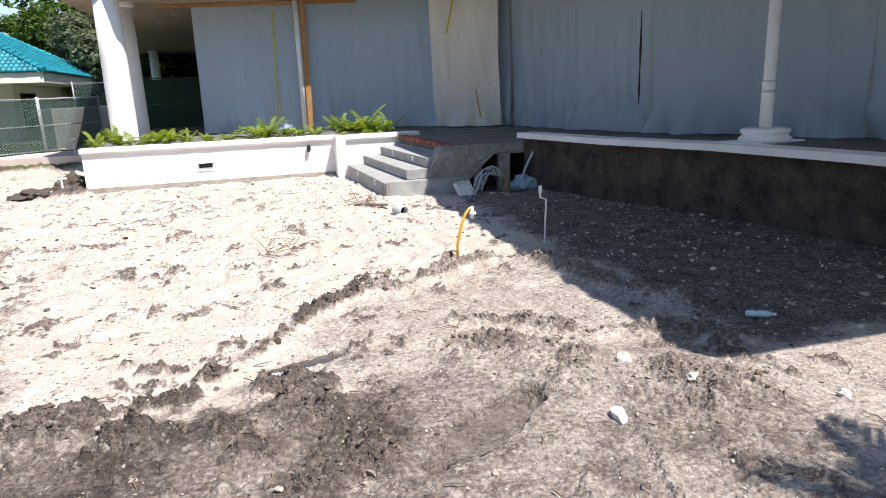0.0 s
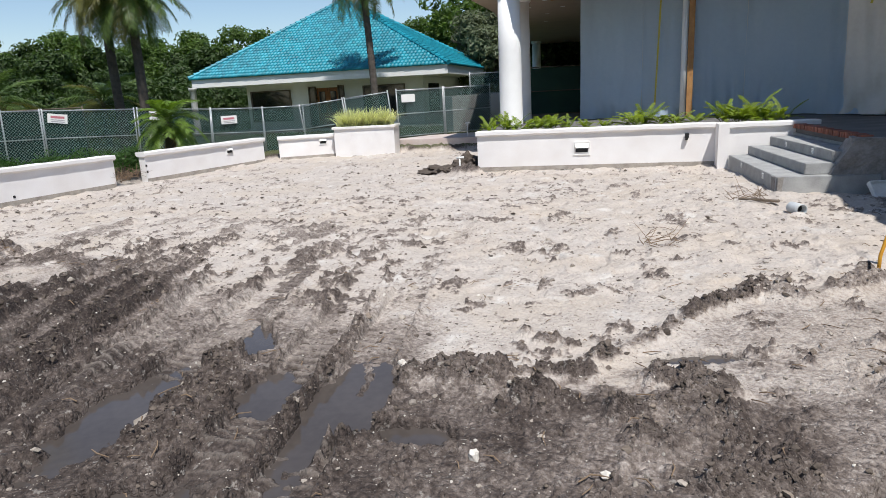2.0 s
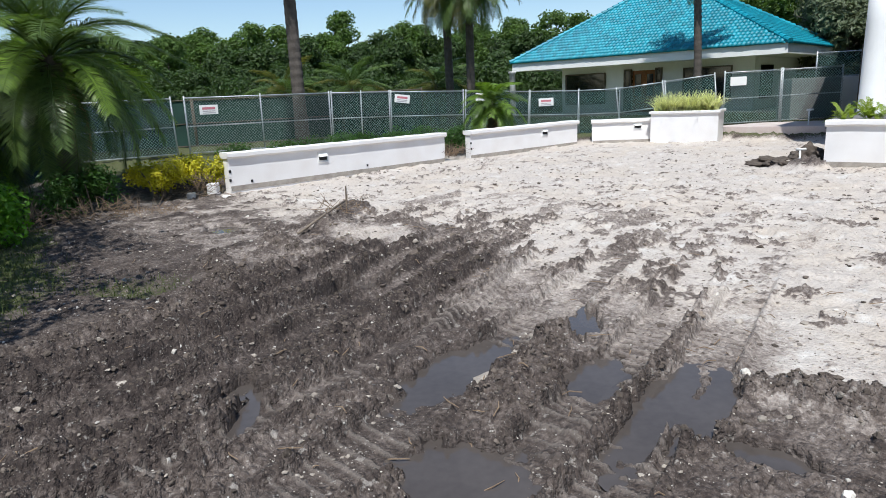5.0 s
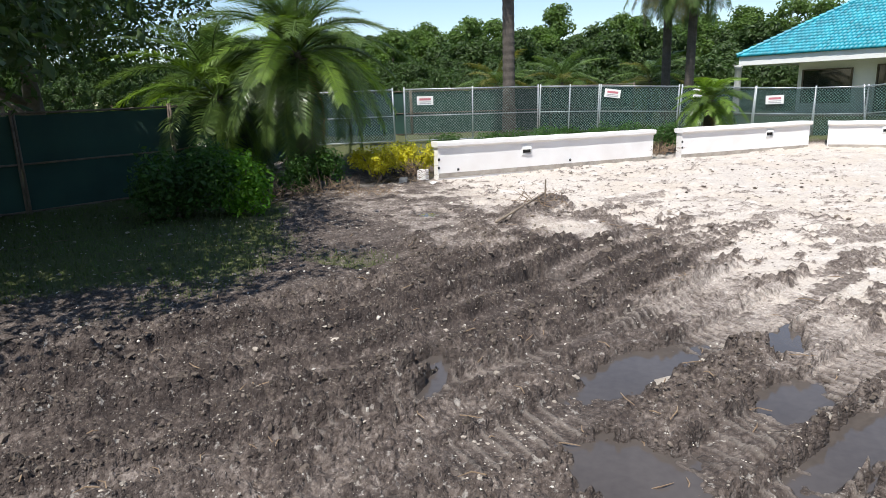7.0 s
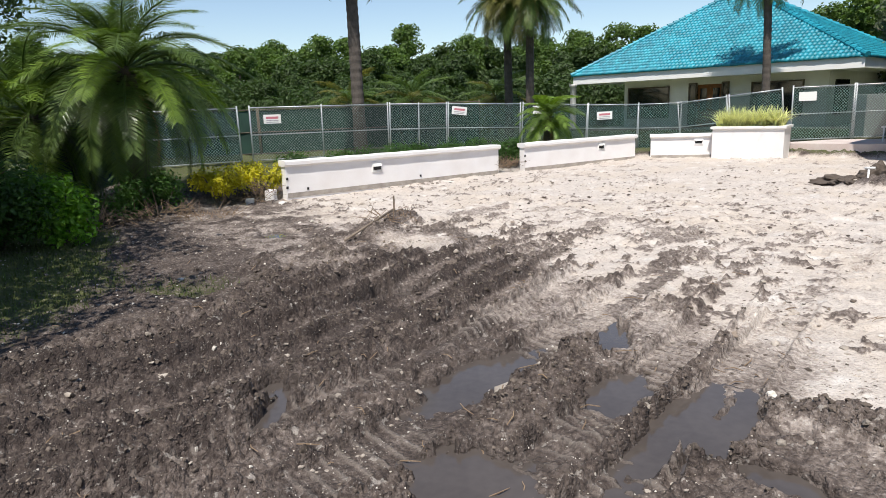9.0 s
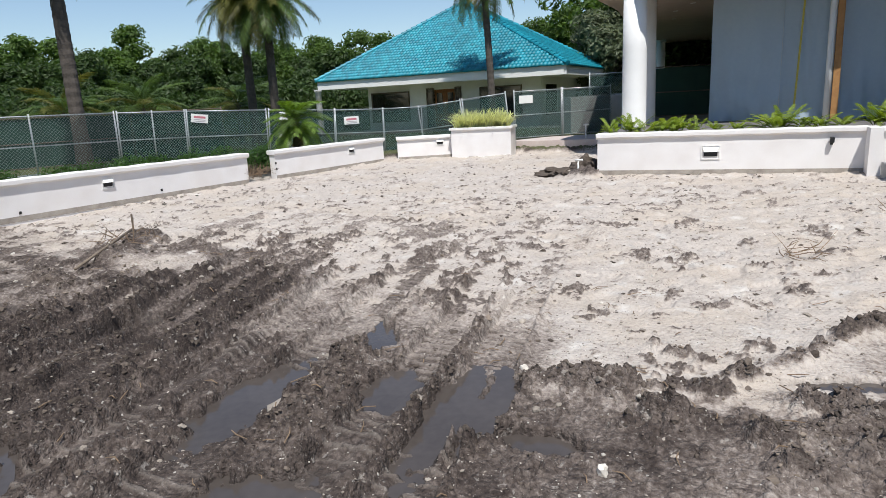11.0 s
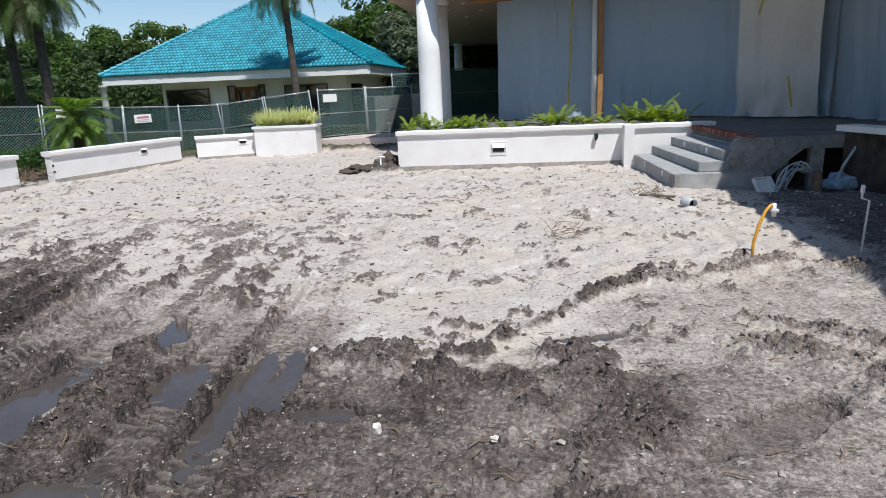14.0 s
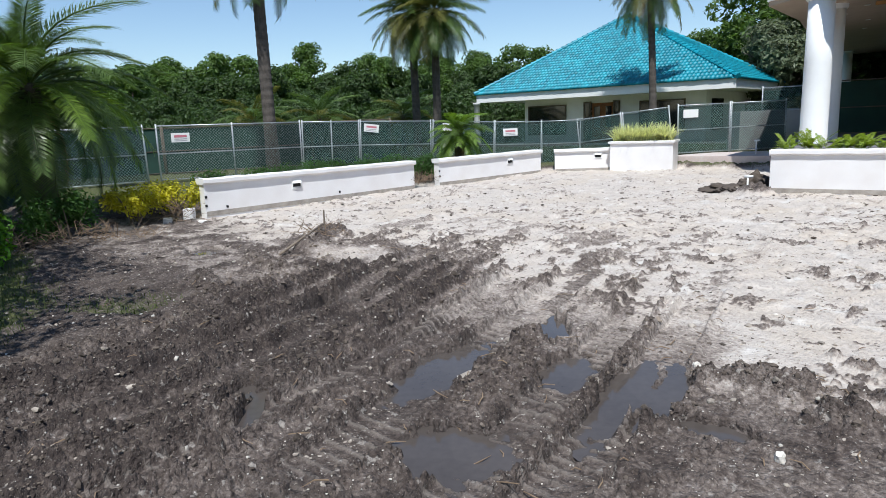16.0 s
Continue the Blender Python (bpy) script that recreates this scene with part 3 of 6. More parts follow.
    z = z + inside * (0.015 * bars + 0.012 * (middle - 0.3) - np.where(x > 0.1, 0.008, 0.042)) + np.where(x > 0.1, 0.006, 0.028) * lips * (0.3 + fbm(x, y, 7, 37)) * (1 - inside)
    bed = smooth01(pd, -0.35, 0.0)
    z = np.where(pd > -0.5, z * (1 - bed) + bed * (-0.078 - 0.02 * np.clip(pd, 0, 1) + 0.05 * (fbm(x, y, 3.0, 5, 5, 0.62) - 0.5) + 0.014 * bars), z)
    split = np.exp(-((to_segments(x, y, [(-1.12, 3.3), (-1.19, 4.0), (-1.27, 4.6)]) / 0.035) ** 2)) * smooth01(fbm(x, y, 3.2, 73), 0.40, 0.52)
    z = z + split * (0.035 + 0.03 * middle)
    z = z + 0.34 * out * (0.5 + 0.5 * smooth01(24 - y, 0, 8) + 0.5 * smooth01(y, 23, 25))
    z = z - 0.55 * np.exp(-(((x + 3.9) / 0.75) ** 2 + ((y - 17.3) / 0.6) ** 2)) - 0.12 * np.exp(-(((x - 2.2) / 0.7) ** 2 + ((y - 16.2) / 0.5) ** 2))
    z = z - 0.10 * np.exp(-(((x - 5.6) / 0.9) ** 2 + ((y - 13.4) / 1.0) ** 2))
    z = np.where(r > 30, z * np.clip((60 - r) / 30, 0.25, 1), z)
    mud = np.clip(mud + 0.10 * churn * (big - 0.4) - 0.05 * small * churn, 0, 1)
    wet = np.clip(1.0 - smooth01(-pd, -0.05, 0.55) + 0.34 * deep * (1 - bon) * (1 - smooth01(y, 3.5, 6.5)), 0, 1)
    pale = bars * (0.75 - 0.35 * (1 - smooth01(y, 3.4, 4.8))) * (pd < -0.02) * (1 - 0.6 * (x > 0.2))
    return {"z": z, "mud": mud, "churn": churn, "ridge": np.maximum(ridge, bon * east), "wet": wet, "pale": pale, "puddle": pd}


def grass_mask(x, y):
    lawn = smooth01(-x + 2.2 * (fbm(x, y, 0.8, 41) - 0.5), 6.2, 8.2) * (1 - smooth01(y - 0.25 * (-x - 7) + 1.6 * (fbm(x, y, 1.1, 43) - 0.5), 1.6, 3.0))
    far = smooth01(np.hypot(x, y), 26, 30)
    green = smooth01(outside(x, y), 0.3, 0.9) * 0.75
    sparse = 0.62 * smooth01(fbm(x, y, 1.3, 49), 0.46, 0.60) * np.exp(-(((x + 7.0) / 1.3) ** 2 + ((y - 2.9) / 1.0) ** 2))
    moss = 0.42 * smooth01(fbm(x, y, 1.7, 47), 0.42, 0.58) * np.maximum(np.exp(-(((x - 2.45) / 0.45) ** 2 + ((y - 3.62) / 0.3) ** 2)), np.exp(-(((x - 3.3) / 0.75) ** 2 + ((y - 3.36) / 0.2) ** 2)))
    return np.clip(np.maximum(np.maximum(lawn * 0.85, far), np.maximum(green, np.maximum(sparse, moss))), 0, 1)


def ground_height(x, y):
    return soil_fields(x, y)["z"]


def build_ground():
    """One sheet: fine where the yard is near, coarse towards the horizon."""
    cx, cy = 0.5, -0.3
    ang = np.concatenate([np.radians(np.arange(-48, 102, 0.13)), np.radians(np.arange(108, 308, 6.0))])
    rad = [0.12]
    for limit, step in ((2.2, 1.12), (15, 1.0042), (34, 1.009), (1500, 1.3)):
        while rad[-1] < limit:
            rad.append(rad[-1] * step)
    rad = np.array(rad)
    A, R = np.meshgrid(ang, rad)
    X, Y = cx - R * np.sin(A), cy + R * np.cos(A)
    n, m = len(rad), len(ang)
    x, y = np.append(X.reshape(-1), cx), np.append(Y.reshape(-1), cy)
    soil = soil_fields(x, y)
    idx = np.arange(n * m).reshape(n, m)
    nxt = np.roll(idx, -1, axis=1)
    quads = np.stack([nxt[:-1], nxt[1:], idx[1:], idx[:-1]], -1).reshape(-1, 4)
    tris = np.stack([np.full(m, n * m), idx[0], nxt[0]], -1)
    me = bpy.data.meshes.new("ground")
    me.vertices.add(len(x))
    me.vertices.foreach_set("co", np.stack([x, y, soil["z"]], -1).astype(np.float32).reshape(-1))
    loops = np.concatenate([quads.reshape(-1), tris.reshape(-1)]).astype(np.int32)
    me.loops.add(len(loops))
    me.loops.foreach_set("vertex_index", loops)
    starts = np.concatenate([np.arange(len(quads)) * 4, len(quads) * 4 + np.arange(m) * 3]).astype(np.int32)
    me.polygons.add(len(starts))
    me.polygons.foreach_set("loop_start", starts)
    me.update(calc_edges=True)
    me.polygons.foreach_set("use_smooth", np.ones(len(me.polygons), dtype=bool))
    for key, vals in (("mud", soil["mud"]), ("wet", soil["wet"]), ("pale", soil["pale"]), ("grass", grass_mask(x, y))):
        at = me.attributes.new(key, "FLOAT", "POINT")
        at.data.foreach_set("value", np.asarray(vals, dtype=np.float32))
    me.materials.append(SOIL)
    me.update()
    return tagged(new("ground", me), "dug-over ground of pale sand and dark churned mud, roof shade in its colour", "ground", kind="structure")


build_ground()


def height_at(x, y):
    return float(ground_height(np.array([x]), np.array([y]))[0])


def build_puddle(k, cx, cy, rx, ry, turn):
    bm = bmesh.new()
    big, a = 1.45, radians(turn)
    ring = []
    for j in range(28):
        b = 2 * math.pi * j / 28
        u, v = big * rx * math.cos(b), big * ry * math.sin(b)
        ring.append(bm.verts.new((u * math.cos(a) - v * math.sin(a), u * math.sin(a) + v * math.cos(a), 0)))
    bm.faces.new(ring)
    ob = solid("puddle", bm, WATER, "shallow puddle of muddy brown water in a wheel rut", "puddle", (cx, cy, -0.058 + 0.0005 * k), group="puddles in the mud")
    return ob


# the twin ruts share one sheet of water
POOLS = [row for k, row in enumerate(PUDDLES) if k not in (4, 5, 7, 8, 11)] + [(-1.25, 4.0, 0.34, 0.72, 8), (-3.65, 2.32, 0.22, 0.32, 35)]
for k, row in enumerate(POOLS):
    build_puddle(k, *row)


# ---- low garden walls and planter ----
def wall_run(name, label, a, b, high, thick=0.22, cap=0.10, over=0.075, base=-0.25, vents=(), holes=(), category="garden wall", kind="structure", tilt=0.0):
    """A rendered wall from a to b with a moulded cap; its face lies on the line a to b, its body to the left of it."""
    a, b = Vector(a), Vector(b)
    long, turn = (b - a).length, math.degrees(math.atan2(b.y - a.y, b.x - a.x))
    ob = thing(name, label, category, (a.x, a.y, 0), turn, kind=kind)
    ob.matrix_basis = ob.matrix_basis @ pose(0, 0, long * math.sin(radians(tilt)), 0, tilt, 0)
    bm = bmesh.new()
    nx = max(2, int(long / 0.25))
    for face_y in (0.0, thick):
        grid = [[bm.verts.new((long * i / nx, face_y + 0.006 * (fbm(np.array([i * 0.4 + face_y]), np.array([j * 0.7 + a.x]), 1.0, 71)[0] - 0.5), base + (high - cap - base) * j / 6)) for i in range(nx + 1)] for j in range(7)]
        for j in range(6):
            for i in range(nx):
                q = (grid[j][i], grid[j][i + 1], grid[j + 1][i + 1], grid[j + 1][i])
                bm.faces.new(q if face_y == 0.0 else q[::-1])
    for x in (0.0, long):
        q = [bm.verts.new(p) for p in ((x, 0, base), (x, thick, base), (x, thick, high - cap), (x, 0, high - cap))]
        bm.faces.new(q if x else q[::-1])
    part("wall_body", bm, STUCCO, ob)
    bm = bmesh.new()
    prof = [(-over * 0.35, high - cap - 0.035), (-over, high - cap + 0.004), (-over, high - 0.02), (-over + 0.02, high), (thick + over - 0.02, high), (thick + over, high - 0.02), (thick + over, high - cap), (thick + over * 0.35, high - cap - 0.035)]
    ends = []
    for i in range(nx + 1):
        x = -0.03 + (long + 0.06) * i / nx
        wob = 0.006 * math.sin(i * 1.7 + a.y)
        ends.append([bm.verts.new((x, y, z + wob)) for y, z in prof])
    for p, q in zip(ends, ends[1:]):
        for j in range(len(prof)):
            j2 = (j + 1) % len(prof)
            bm.faces.new((p[j], p[j2], q[j2], q[j]))
    bm.faces.new(ends[0])
    bm.faces.new(ends[-1][::-1])
    bmesh.ops.recalc_face_normals(bm, faces=bm.faces)
    part("cap", bm, STUCCO, ob, "moulded white cap")
    part("base_band", box((long / 2, 0.002, 0.03), (long - 0.04, 0.03, 0.11)), STUCCO_BASE, ob, "unpainted grey footing")
    # dark blocks stand for the shade in pipe holes and broken-end notches
    for x, z in holes:
        part("weep_hole", box((x, -0.004, z), (0.055, 0.02, 0.06), 0.008), DARK, ob, "dark block for a shaded hole or notch")
    for x, z, w, h in vents:
        part("vent_hood", vent_bm(x, z, w, h), WHITE, ob, "white louvred hood")
        part("vent_opening", box((x, -0.012, z - 0.02), (w * 0.72, 0.02, h * 0.45)), DARK, ob, "dark opening")
    return ob


def vent_bm(x, z, w, h):
    """A step light: a flat frame with a sloping hood over its opening."""
    bm = bmesh.new()
    t = 0.022
    for c, s in (((x, -t / 2, z + h * 0.47), (w, t, h * 0.07)), ((x, -t / 2, z - h * 0.47), (w, t, h * 0.07)), ((x - w * 0.47, -t / 2, z), (w * 0.06, t, h * 0.88)), ((x + w * 0.47, -t / 2, z), (w * 0.06, t, h * 0.88))):
        add_box(bm, c, s)
    v = [bm.verts.new(p) for p in ((x - w * 0.44, -0.004, z + h * 0.43), (x + w * 0.44, -0.004, z + h * 0.43), (x + w * 0.33, -0.075, z + h * 0.05), (x - w * 0.33, -0.075, z + h * 0.05),
                                   (x + w * 0.44, -0.004, z + h * 0.02), (x - w * 0.44, -0.004, z + h * 0.02))]
    for q in ((0, 1, 2, 3), (1, 4, 2), (0, 3, 5), (3, 2, 4, 5)):
        bm.faces.new([v[i] for i in q])
    return bm


wall_run("garden_wall", "low white stucco garden wall with a broken end", (-13.12, 7.86), (-12.71, 14.75), 0.84, tilt=0.62, vents=[(2.55, 0.52, 0.30, 0.26)], holes=[(0.03, 0.42), (0.02, 0.22), (0.55, 0.15), (3.95, 0.17)])
wall_run("garden_wall", "low white stucco garden wall beside a gap", (-12.44, 15.62), (-11.58, 20.50), 0.83, vents=[(3.3, 0.55, 0.28, 0.24)], holes=[(0.03, 0.45), (0.04, 0.28)])
wall_run("garden_wall", "low white stucco garden wall joining a planter box", (-11.25, 20.95), (-9.55, 22.0), 0.80, vents=[(1.55, 0.55, 0.30, 0.24)])
wall_run("planter_wall", "long white stucco planter wall in front of the terrace", (-3.14, 16.78), (2.62, 17.18), 1.0, vents=[(2.63, 0.49, 0.42, 0.33)])

# planter box with pale grass
def build_planter_box():
    ob = thing("planter_box", "square white stucco planter box with pale grass", "planter", (-8.45, 22.35, 0), 10)
    bm = bmesh.new()
    for c, s in (((0, -0.45, 0.35), (2.15, 0.14, 1.2)), ((0, 0.45, 0.35), (2.15, 0.14, 1.2)), ((-1.005, 0, 0.35), (0.14, 0.76, 1.2)), ((1.005, 0, 0.35), (0.14, 0.76, 1.2))):
        add_box(bm, c, s)
    part("box_body", bm, STUCCO, ob)
    bm = bmesh.new()
    for c, s in (((0, -0.47, 0.985), (2.27, 0.22, 0.08)), ((0, 0.47, 0.985), (2.27, 0.22, 0.08)), ((-1.03, 0, 0.985), (0.2, 0.72, 0.08)), ((1.03, 0, 0.985), (0.2, 0.72, 0.08))):
        add_box(bm, c, s, None, 0.012)
    part("cap", bm, STUCCO, ob)
    part("planting_soil", box((0, 0, 0.55), (1.85, 0.74, 0.6)), CLOD, ob)


build_planter_box()

# end pier and cheek wall of the planter beside the steps
solid("stair_pier", prism([(2.60, 16.62), (2.84, 16.64), (2.84, 17.45), (2.60, 17.45)], -0.3, 0.985), STUCCO, "white stucco pier stained pink at its foot", "pier", kind="structure")
wall_run("stair_cheek_wall", "white stucco cheek wall beside the steps", (2.86, 16.80), (4.75, 17.02), 1.0)

# ---- terrace, steps, retaining wall ----
FLOOR = 0.9
RETAIN = [(6.42, 13.15), (6.97, 10.7), (7.72, 8.75), (8.08, 6.6), (8.2, 4.0), (8.2, -3.0)]
BACK = [(x + 0.35, y + 0.06) for x, y in RETAIN]
terrace = [(4.52, 13.2), (6.35, 13.35)] + [(x + 0.2, y + 0.03) for x, y in RETAIN[1:]] + [(22, -3), (22, 52), (-5.5, 52), (-5.5, 44), (-3.4, 17.9), (-3.0, 17.15), (2.6, 17.5), (4.28, 17.1)]
solid("terrace_slab", prism(terrace, FLOOR - 0.17, FLOOR), TERRACE, "dark concrete terrace slab with a broken edge", "terrace", kind="structure")
core = [(4.75, 13.9), (6.3, 14.2)] + [(x + 0.22, y + 0.03) for x, y in RETAIN[1:]] + [(21.9, -2.9), (21.9, 51.9), (-5.3, 51.9), (-5.3, 44), (-3.2, 18.0), (-2.9, 17.25), (2.6, 17.6), (4.4, 17.15)]
solid("terrace_earth", prism(core, -0.5, FLOOR - 0.174), EARTH_WALL, "dark earth bank under the terrace slab", "earth bank", kind="structure")


def rough_strip(pts, z0, z1, thick, amp, seed, step=0.12):
    """A wall along a broken line with an uneven face."""
    bm = bmesh.new()
    line = []
    for (ax, ay), (bx, by) in zip(pts, pts[1:]):
        cnt = max(1, int(math.hypot(bx - ax, by - ay) / step))
        line += [(ax + (bx - ax) * k / cnt, ay + (by - ay) * k / cnt) for k in range(cnt)]
    line.append(pts[-1])
    rows = 10
    grid = []
    for i, (x, y) in enumerate(line):
        jx, jy = line[min(i + 1, len(line) - 1)], line[max(i - 1, 0)]
        d = Vector((jx[0] - jy[0], jx[1] - jy[1])).normalized()
        nrm = Vector((d.y, -d.x))
        col = []
        for j in range(rows + 1):
            z = z0 + (z1 - z0) * j / rows
            off = amp * (fbm(np.array([i * step]), np.array([z]), 2.5, seed, 4)[0] - 0.5) * 2
            col.append(bm.verts.new((x + nrm.x * off, y + nrm.y * off, z)))
        back = bm.verts.new((x - nrm.x * thick, y - nrm.y * thick, z1))
        low = bm.verts.new((x - nrm.x * thick, y - nrm.y * thick, z0))
        grid.append(col + [back, low])
    for p, q in zip(grid, grid[1:]):
        for j in range(len(p)):
            k = (j + 1) % len(p)
            bm.faces.new((p[j], q[j], q[k], p[k]))
    bm.faces.new(grid[0])
    bm.faces.new(grid[-1][::-1])
    bmesh.ops.recalc_face_normals(bm, faces=bm.faces)
    return bm


retaining = thing("retaining_wall", "dark earth-stained retaining wall with a white cap", "retaining wall", kind="structure")
part("wall_body", rough_strip(RETAIN[::-1], -0.4, 0.99, 0.3, 0.035, 81), EARTH_WALL, retaining)
bm = rough_strip([(x - 0.06, y - 0.02) for x, y in RETAIN][::-1], 0.994, 1.10, 0.42, 0.006, 83)
part("cap", bm, WHITE, retaining, "white painted cap stones")


def build_steps():
    ob = thing("garden_steps", "three broad grey concrete steps with small square lights", "steps", kind="structure")
    near = [(3.10, 12.80), (3.60, 13.05), (4.06, 13.22), (4.52, 13.3)]
    far = [(2.84, 16.62), (3.26, 16.72), (3.72, 16.8), (4.22, 16.9)]
    tops = [0.28, 0.475, 0.67]
    for k in range(3):
        pts = [near[k], (4.75, near[k][1] + 0.12), (4.75, 17.0), far[k]]
        bm = prism(pts, (-0.45, tops[0], tops[1])[k] + (0.0 if k == 0 else 0.001), tops[k])
        bmesh.ops.bevel(bm, geom=list(bm.edges), offset=0.012, segments=2, affect="EDGES")
        part("step", bm, CONCRETE, ob)
        n, f = Vector(near[k]), Vector(far[k])
        for t in ((0.22, 0.66) if k == 0 else (0.26, 0.68) if k == 2 else ()):
            p = n.lerp(f, t)
            lamp_bm = box((p.x - 0.006, p.y, tops[k] - 0.085), (0.02, 0.11, 0.10), 0.006)
            lamp_ob = part("step_light", lamp_bm, WHITE, ob, "small square white step light")
            for j in range(3):
                part("louvre", box((p.x - 0.017, p.y, tops[k] - 0.11 + j * 0.026), (0.006, 0.085, 0.009)), CONCRETE, lamp_ob)
    part("riser", prism([near[3], (4.9, 13.45), (4.9, 17.0), far[3]], 0.674, FLOOR - 0.172), CONCRETE, ob)
    return ob


steps = build_steps()
# soldier course of bricks along the terrace edge above the steps
edge = thing("brick_edging", "row of red bricks along the terrace edge", "brick edging", kind="structure")
a, b = Vector((4.50, 13.25, 0)), Vector((4.24, 16.95, 0))
brick_bm = box((0, 0, 0), (0.20, 0.062, 0.10), 0.005)
brick_me = mesh_of("brick", brick_bm, BRICK)
cnt = 50
for k in range(cnt):
    p = a.lerp(b, (k + 0.5) / cnt)
    ob = new("brick", brick_me)
    ob.parent = edge
    ob.matrix_basis = pose(p.x + 0.08 + 0.008 * math.sin(k * 2.3), p.y, FLOOR - 0.02 + 0.006 * math.sin(k * 5.1), 2 * math.sin(k * 3.7), 0, 4)
# broken face of the stair flank
solid("broken_stair_flank", rough_strip([(3.12, 12.78), (3.7, 12.98), (4.2, 13.16), (4.75, 13.3)], -0.45, 0.27, 0.2, 0.03, 87), BROKEN, "rough broken concrete flank of the steps", "concrete", kind="structure")
def flank_bm():
    """Rough sloping mass of broken concrete from the slab edge down to the foot of the steps."""
    bm = bmesh.new()
    nu, nv = 22, 14
    left = ((3.62, -0.3), (4.34, 0.86))
    right = ((4.35, -0.3), (5.62, 0.86))
    front = []
    for j in range(nv + 1):
        t = j / nv
        row = []
        for i in range(nu + 1):
            s = i / nu
            x = (left[0][0] + (left[1][0] - left[0][0]) * t) * (1 - s) + (right[0][0] + (right[1][0] - right[0][0]) * t) * s
            z = -0.3 + 1.16 * t
            y = 12.93 + 0.10 * t + 0.16 * (fbm(np.array([x]), np.array([z]), 2.6, 93, 4, 0.62)[0] - 0.5)
            row.append(bm.verts.new((x, y, z)))
        front.append(row)
    for j in range(nv):
        for i in range(nu):
            bm.faces.new((front[j][i], front[j][i + 1], front[j + 1][i + 1], front[j + 1][i]))
    rim = [front[0][i] for i in range(nu + 1)] + [front[j][nu] for j in range(1, nv + 1)] + [front[nv][i] for i in range(nu - 1, -1, -1)] + [front[j][0] for j in range(nv - 1, 0, -1)]
    back = [bm.verts.new((v.co.x, 13.55, v.co.z)) for v in rim]
    for k in range(len(rim)):
        j = (k + 1) % len(rim)
        bm.faces.new((rim[k], back[k], back[j], rim[j]))
    bmesh.ops.recalc_face_normals(bm, faces=bm.faces)
    return bm


solid("sloping_broken_flank", flank_bm(), BROKEN, "sloping mass of broken concrete beside the steps", "concrete", kind="structure")
solid("broken_slab_edge", rough_strip([(4.30, 13.12), (4.9, 13.0), (5.5, 13.12), (6.4, 13.1)], FLOOR - 0.22, FLOOR - 0.004, 0.5, 0.06, 91), BROKEN, "broken edge of the concrete terrace slab", "concrete", kind="structure")

# ---- main building ----
SOFF = 4.9
EAVE = [(5.65, 1.9), (5.65, 16.6), (3.4, 20.9), (-2.3, 19.7), (-4.4, 21.4), (-4.4, 26), (-6.6, 45.6), (-3.5, 52), (22, 52), (22, 1.9)]
main_roof = thing("main_roof", "wide building roof with a plastered soffit", "roof", kind="structure")
part("soffit", prism(EAVE, SOFF, SOFF + 0.12), SOFFIT, main_roof, "pale brown plaster soffit")
part("fascia", prism([(x - (0.03 if x < 10 else -0.03), y - (0.03 if y < 22 else -0.03)) for x, y in EAVE], SOFF + 0.122, SOFF + 0.7), WHITE, main_roof)
SHEET = [(-0.95, 22.9), (1.0, 22.65), (3.9, 22.0), (7.95, 18.6), (9.1, 13.2), (10.9, 9.4), (11.6, 4.0), (11.6, -2.9)]
walls = thing("building_wall", "plain building wall hidden behind plastic sheeting", "wall", kind="structure")
inner = [(x + 0.6, y + 0.5) for x, y in SHEET]
for p, q in zip(inner, inner[1:]):
    d = (Vector(q) - Vector(p)).normalized()
    nrm = Vector((-d.y, d.x)) * 0.25
    part("wall_panel", prism([p, q, (q[0] + nrm.x, q[1] + nrm.y), (p[0] + nrm.x, p[1] + nrm.y)], FLOOR, SOFF), WHITE, walls)


def sheet_bm(a, b, z0, z1, seed, deep=0.10, sag=0.0):
    """A hanging sheet with folds, pulled in at the foot."""
    bm = bmesh.new()
    a, b = Vector(a), Vector(b)
    long = (b - a).length
    d = (b - a) / long
    nrm = Vector((d.y, -d.x))
    nx, nz = max(6, int(long / 0.06)), 22
    i, j = np.meshgrid(np.arange(nx + 1), np.arange(nz + 1))
    s, h = long * i / nx, j / nz
    fold = fbm(s, h * 0.9, 1.1, seed, 3) - 0.5
    small = fbm(s * 1.0, h * 0.5, 5.0, seed + 5, 3) - 0.5
    pleat = np.abs(2 * fbm(s + 0.25 * h, h * 0.25, 2.6, seed + 13, 2) - 1)
    foot = np.exp(-h * 6) * (fbm(s, h * 3, 2.4, seed + 9, 3) - 0.35)
    off = deep * (1.8 * fold + 0.6 * small * (1 - 0.5 * h)) - 0.16 * pleat * (1 - 0.65 * h) + 0.75 * foot + sag * np.sin(np.pi * s / long) * (1 - h)
    zz = z0 + (z1 - z0) * h + 0.05 * np.exp(-h * 14) * (fbm(s, h, 1.6, seed + 3) - 0.3)
    vs = [[bm.verts.new((a.x + d.x * s[q, p] + nrm.x * off[q, p], a.y + d.y * s[q, p] + nrm.y * off[q, p], zz[q, p])) for p in range(nx + 1)] for q in range(nz + 1)]
    for q in range(nz):
        for p in range(nx):
            bm.faces.new((vs[q][p], vs[q][p + 1], vs[q + 1][p + 1], vs[q + 1][p]))
    return bm


for k, (p, q) in enumerate(zip(SHEET, SHEET[1:])):
    solid("plastic_sheet", sheet_bm(p, q, FLOOR + 0.02, SOFF - 0.04, 100 + 7 * k), PLASTIC, "milky plastic sheet hung over the building front", "plastic sheet", group="sheets over the building front", smooth=True)


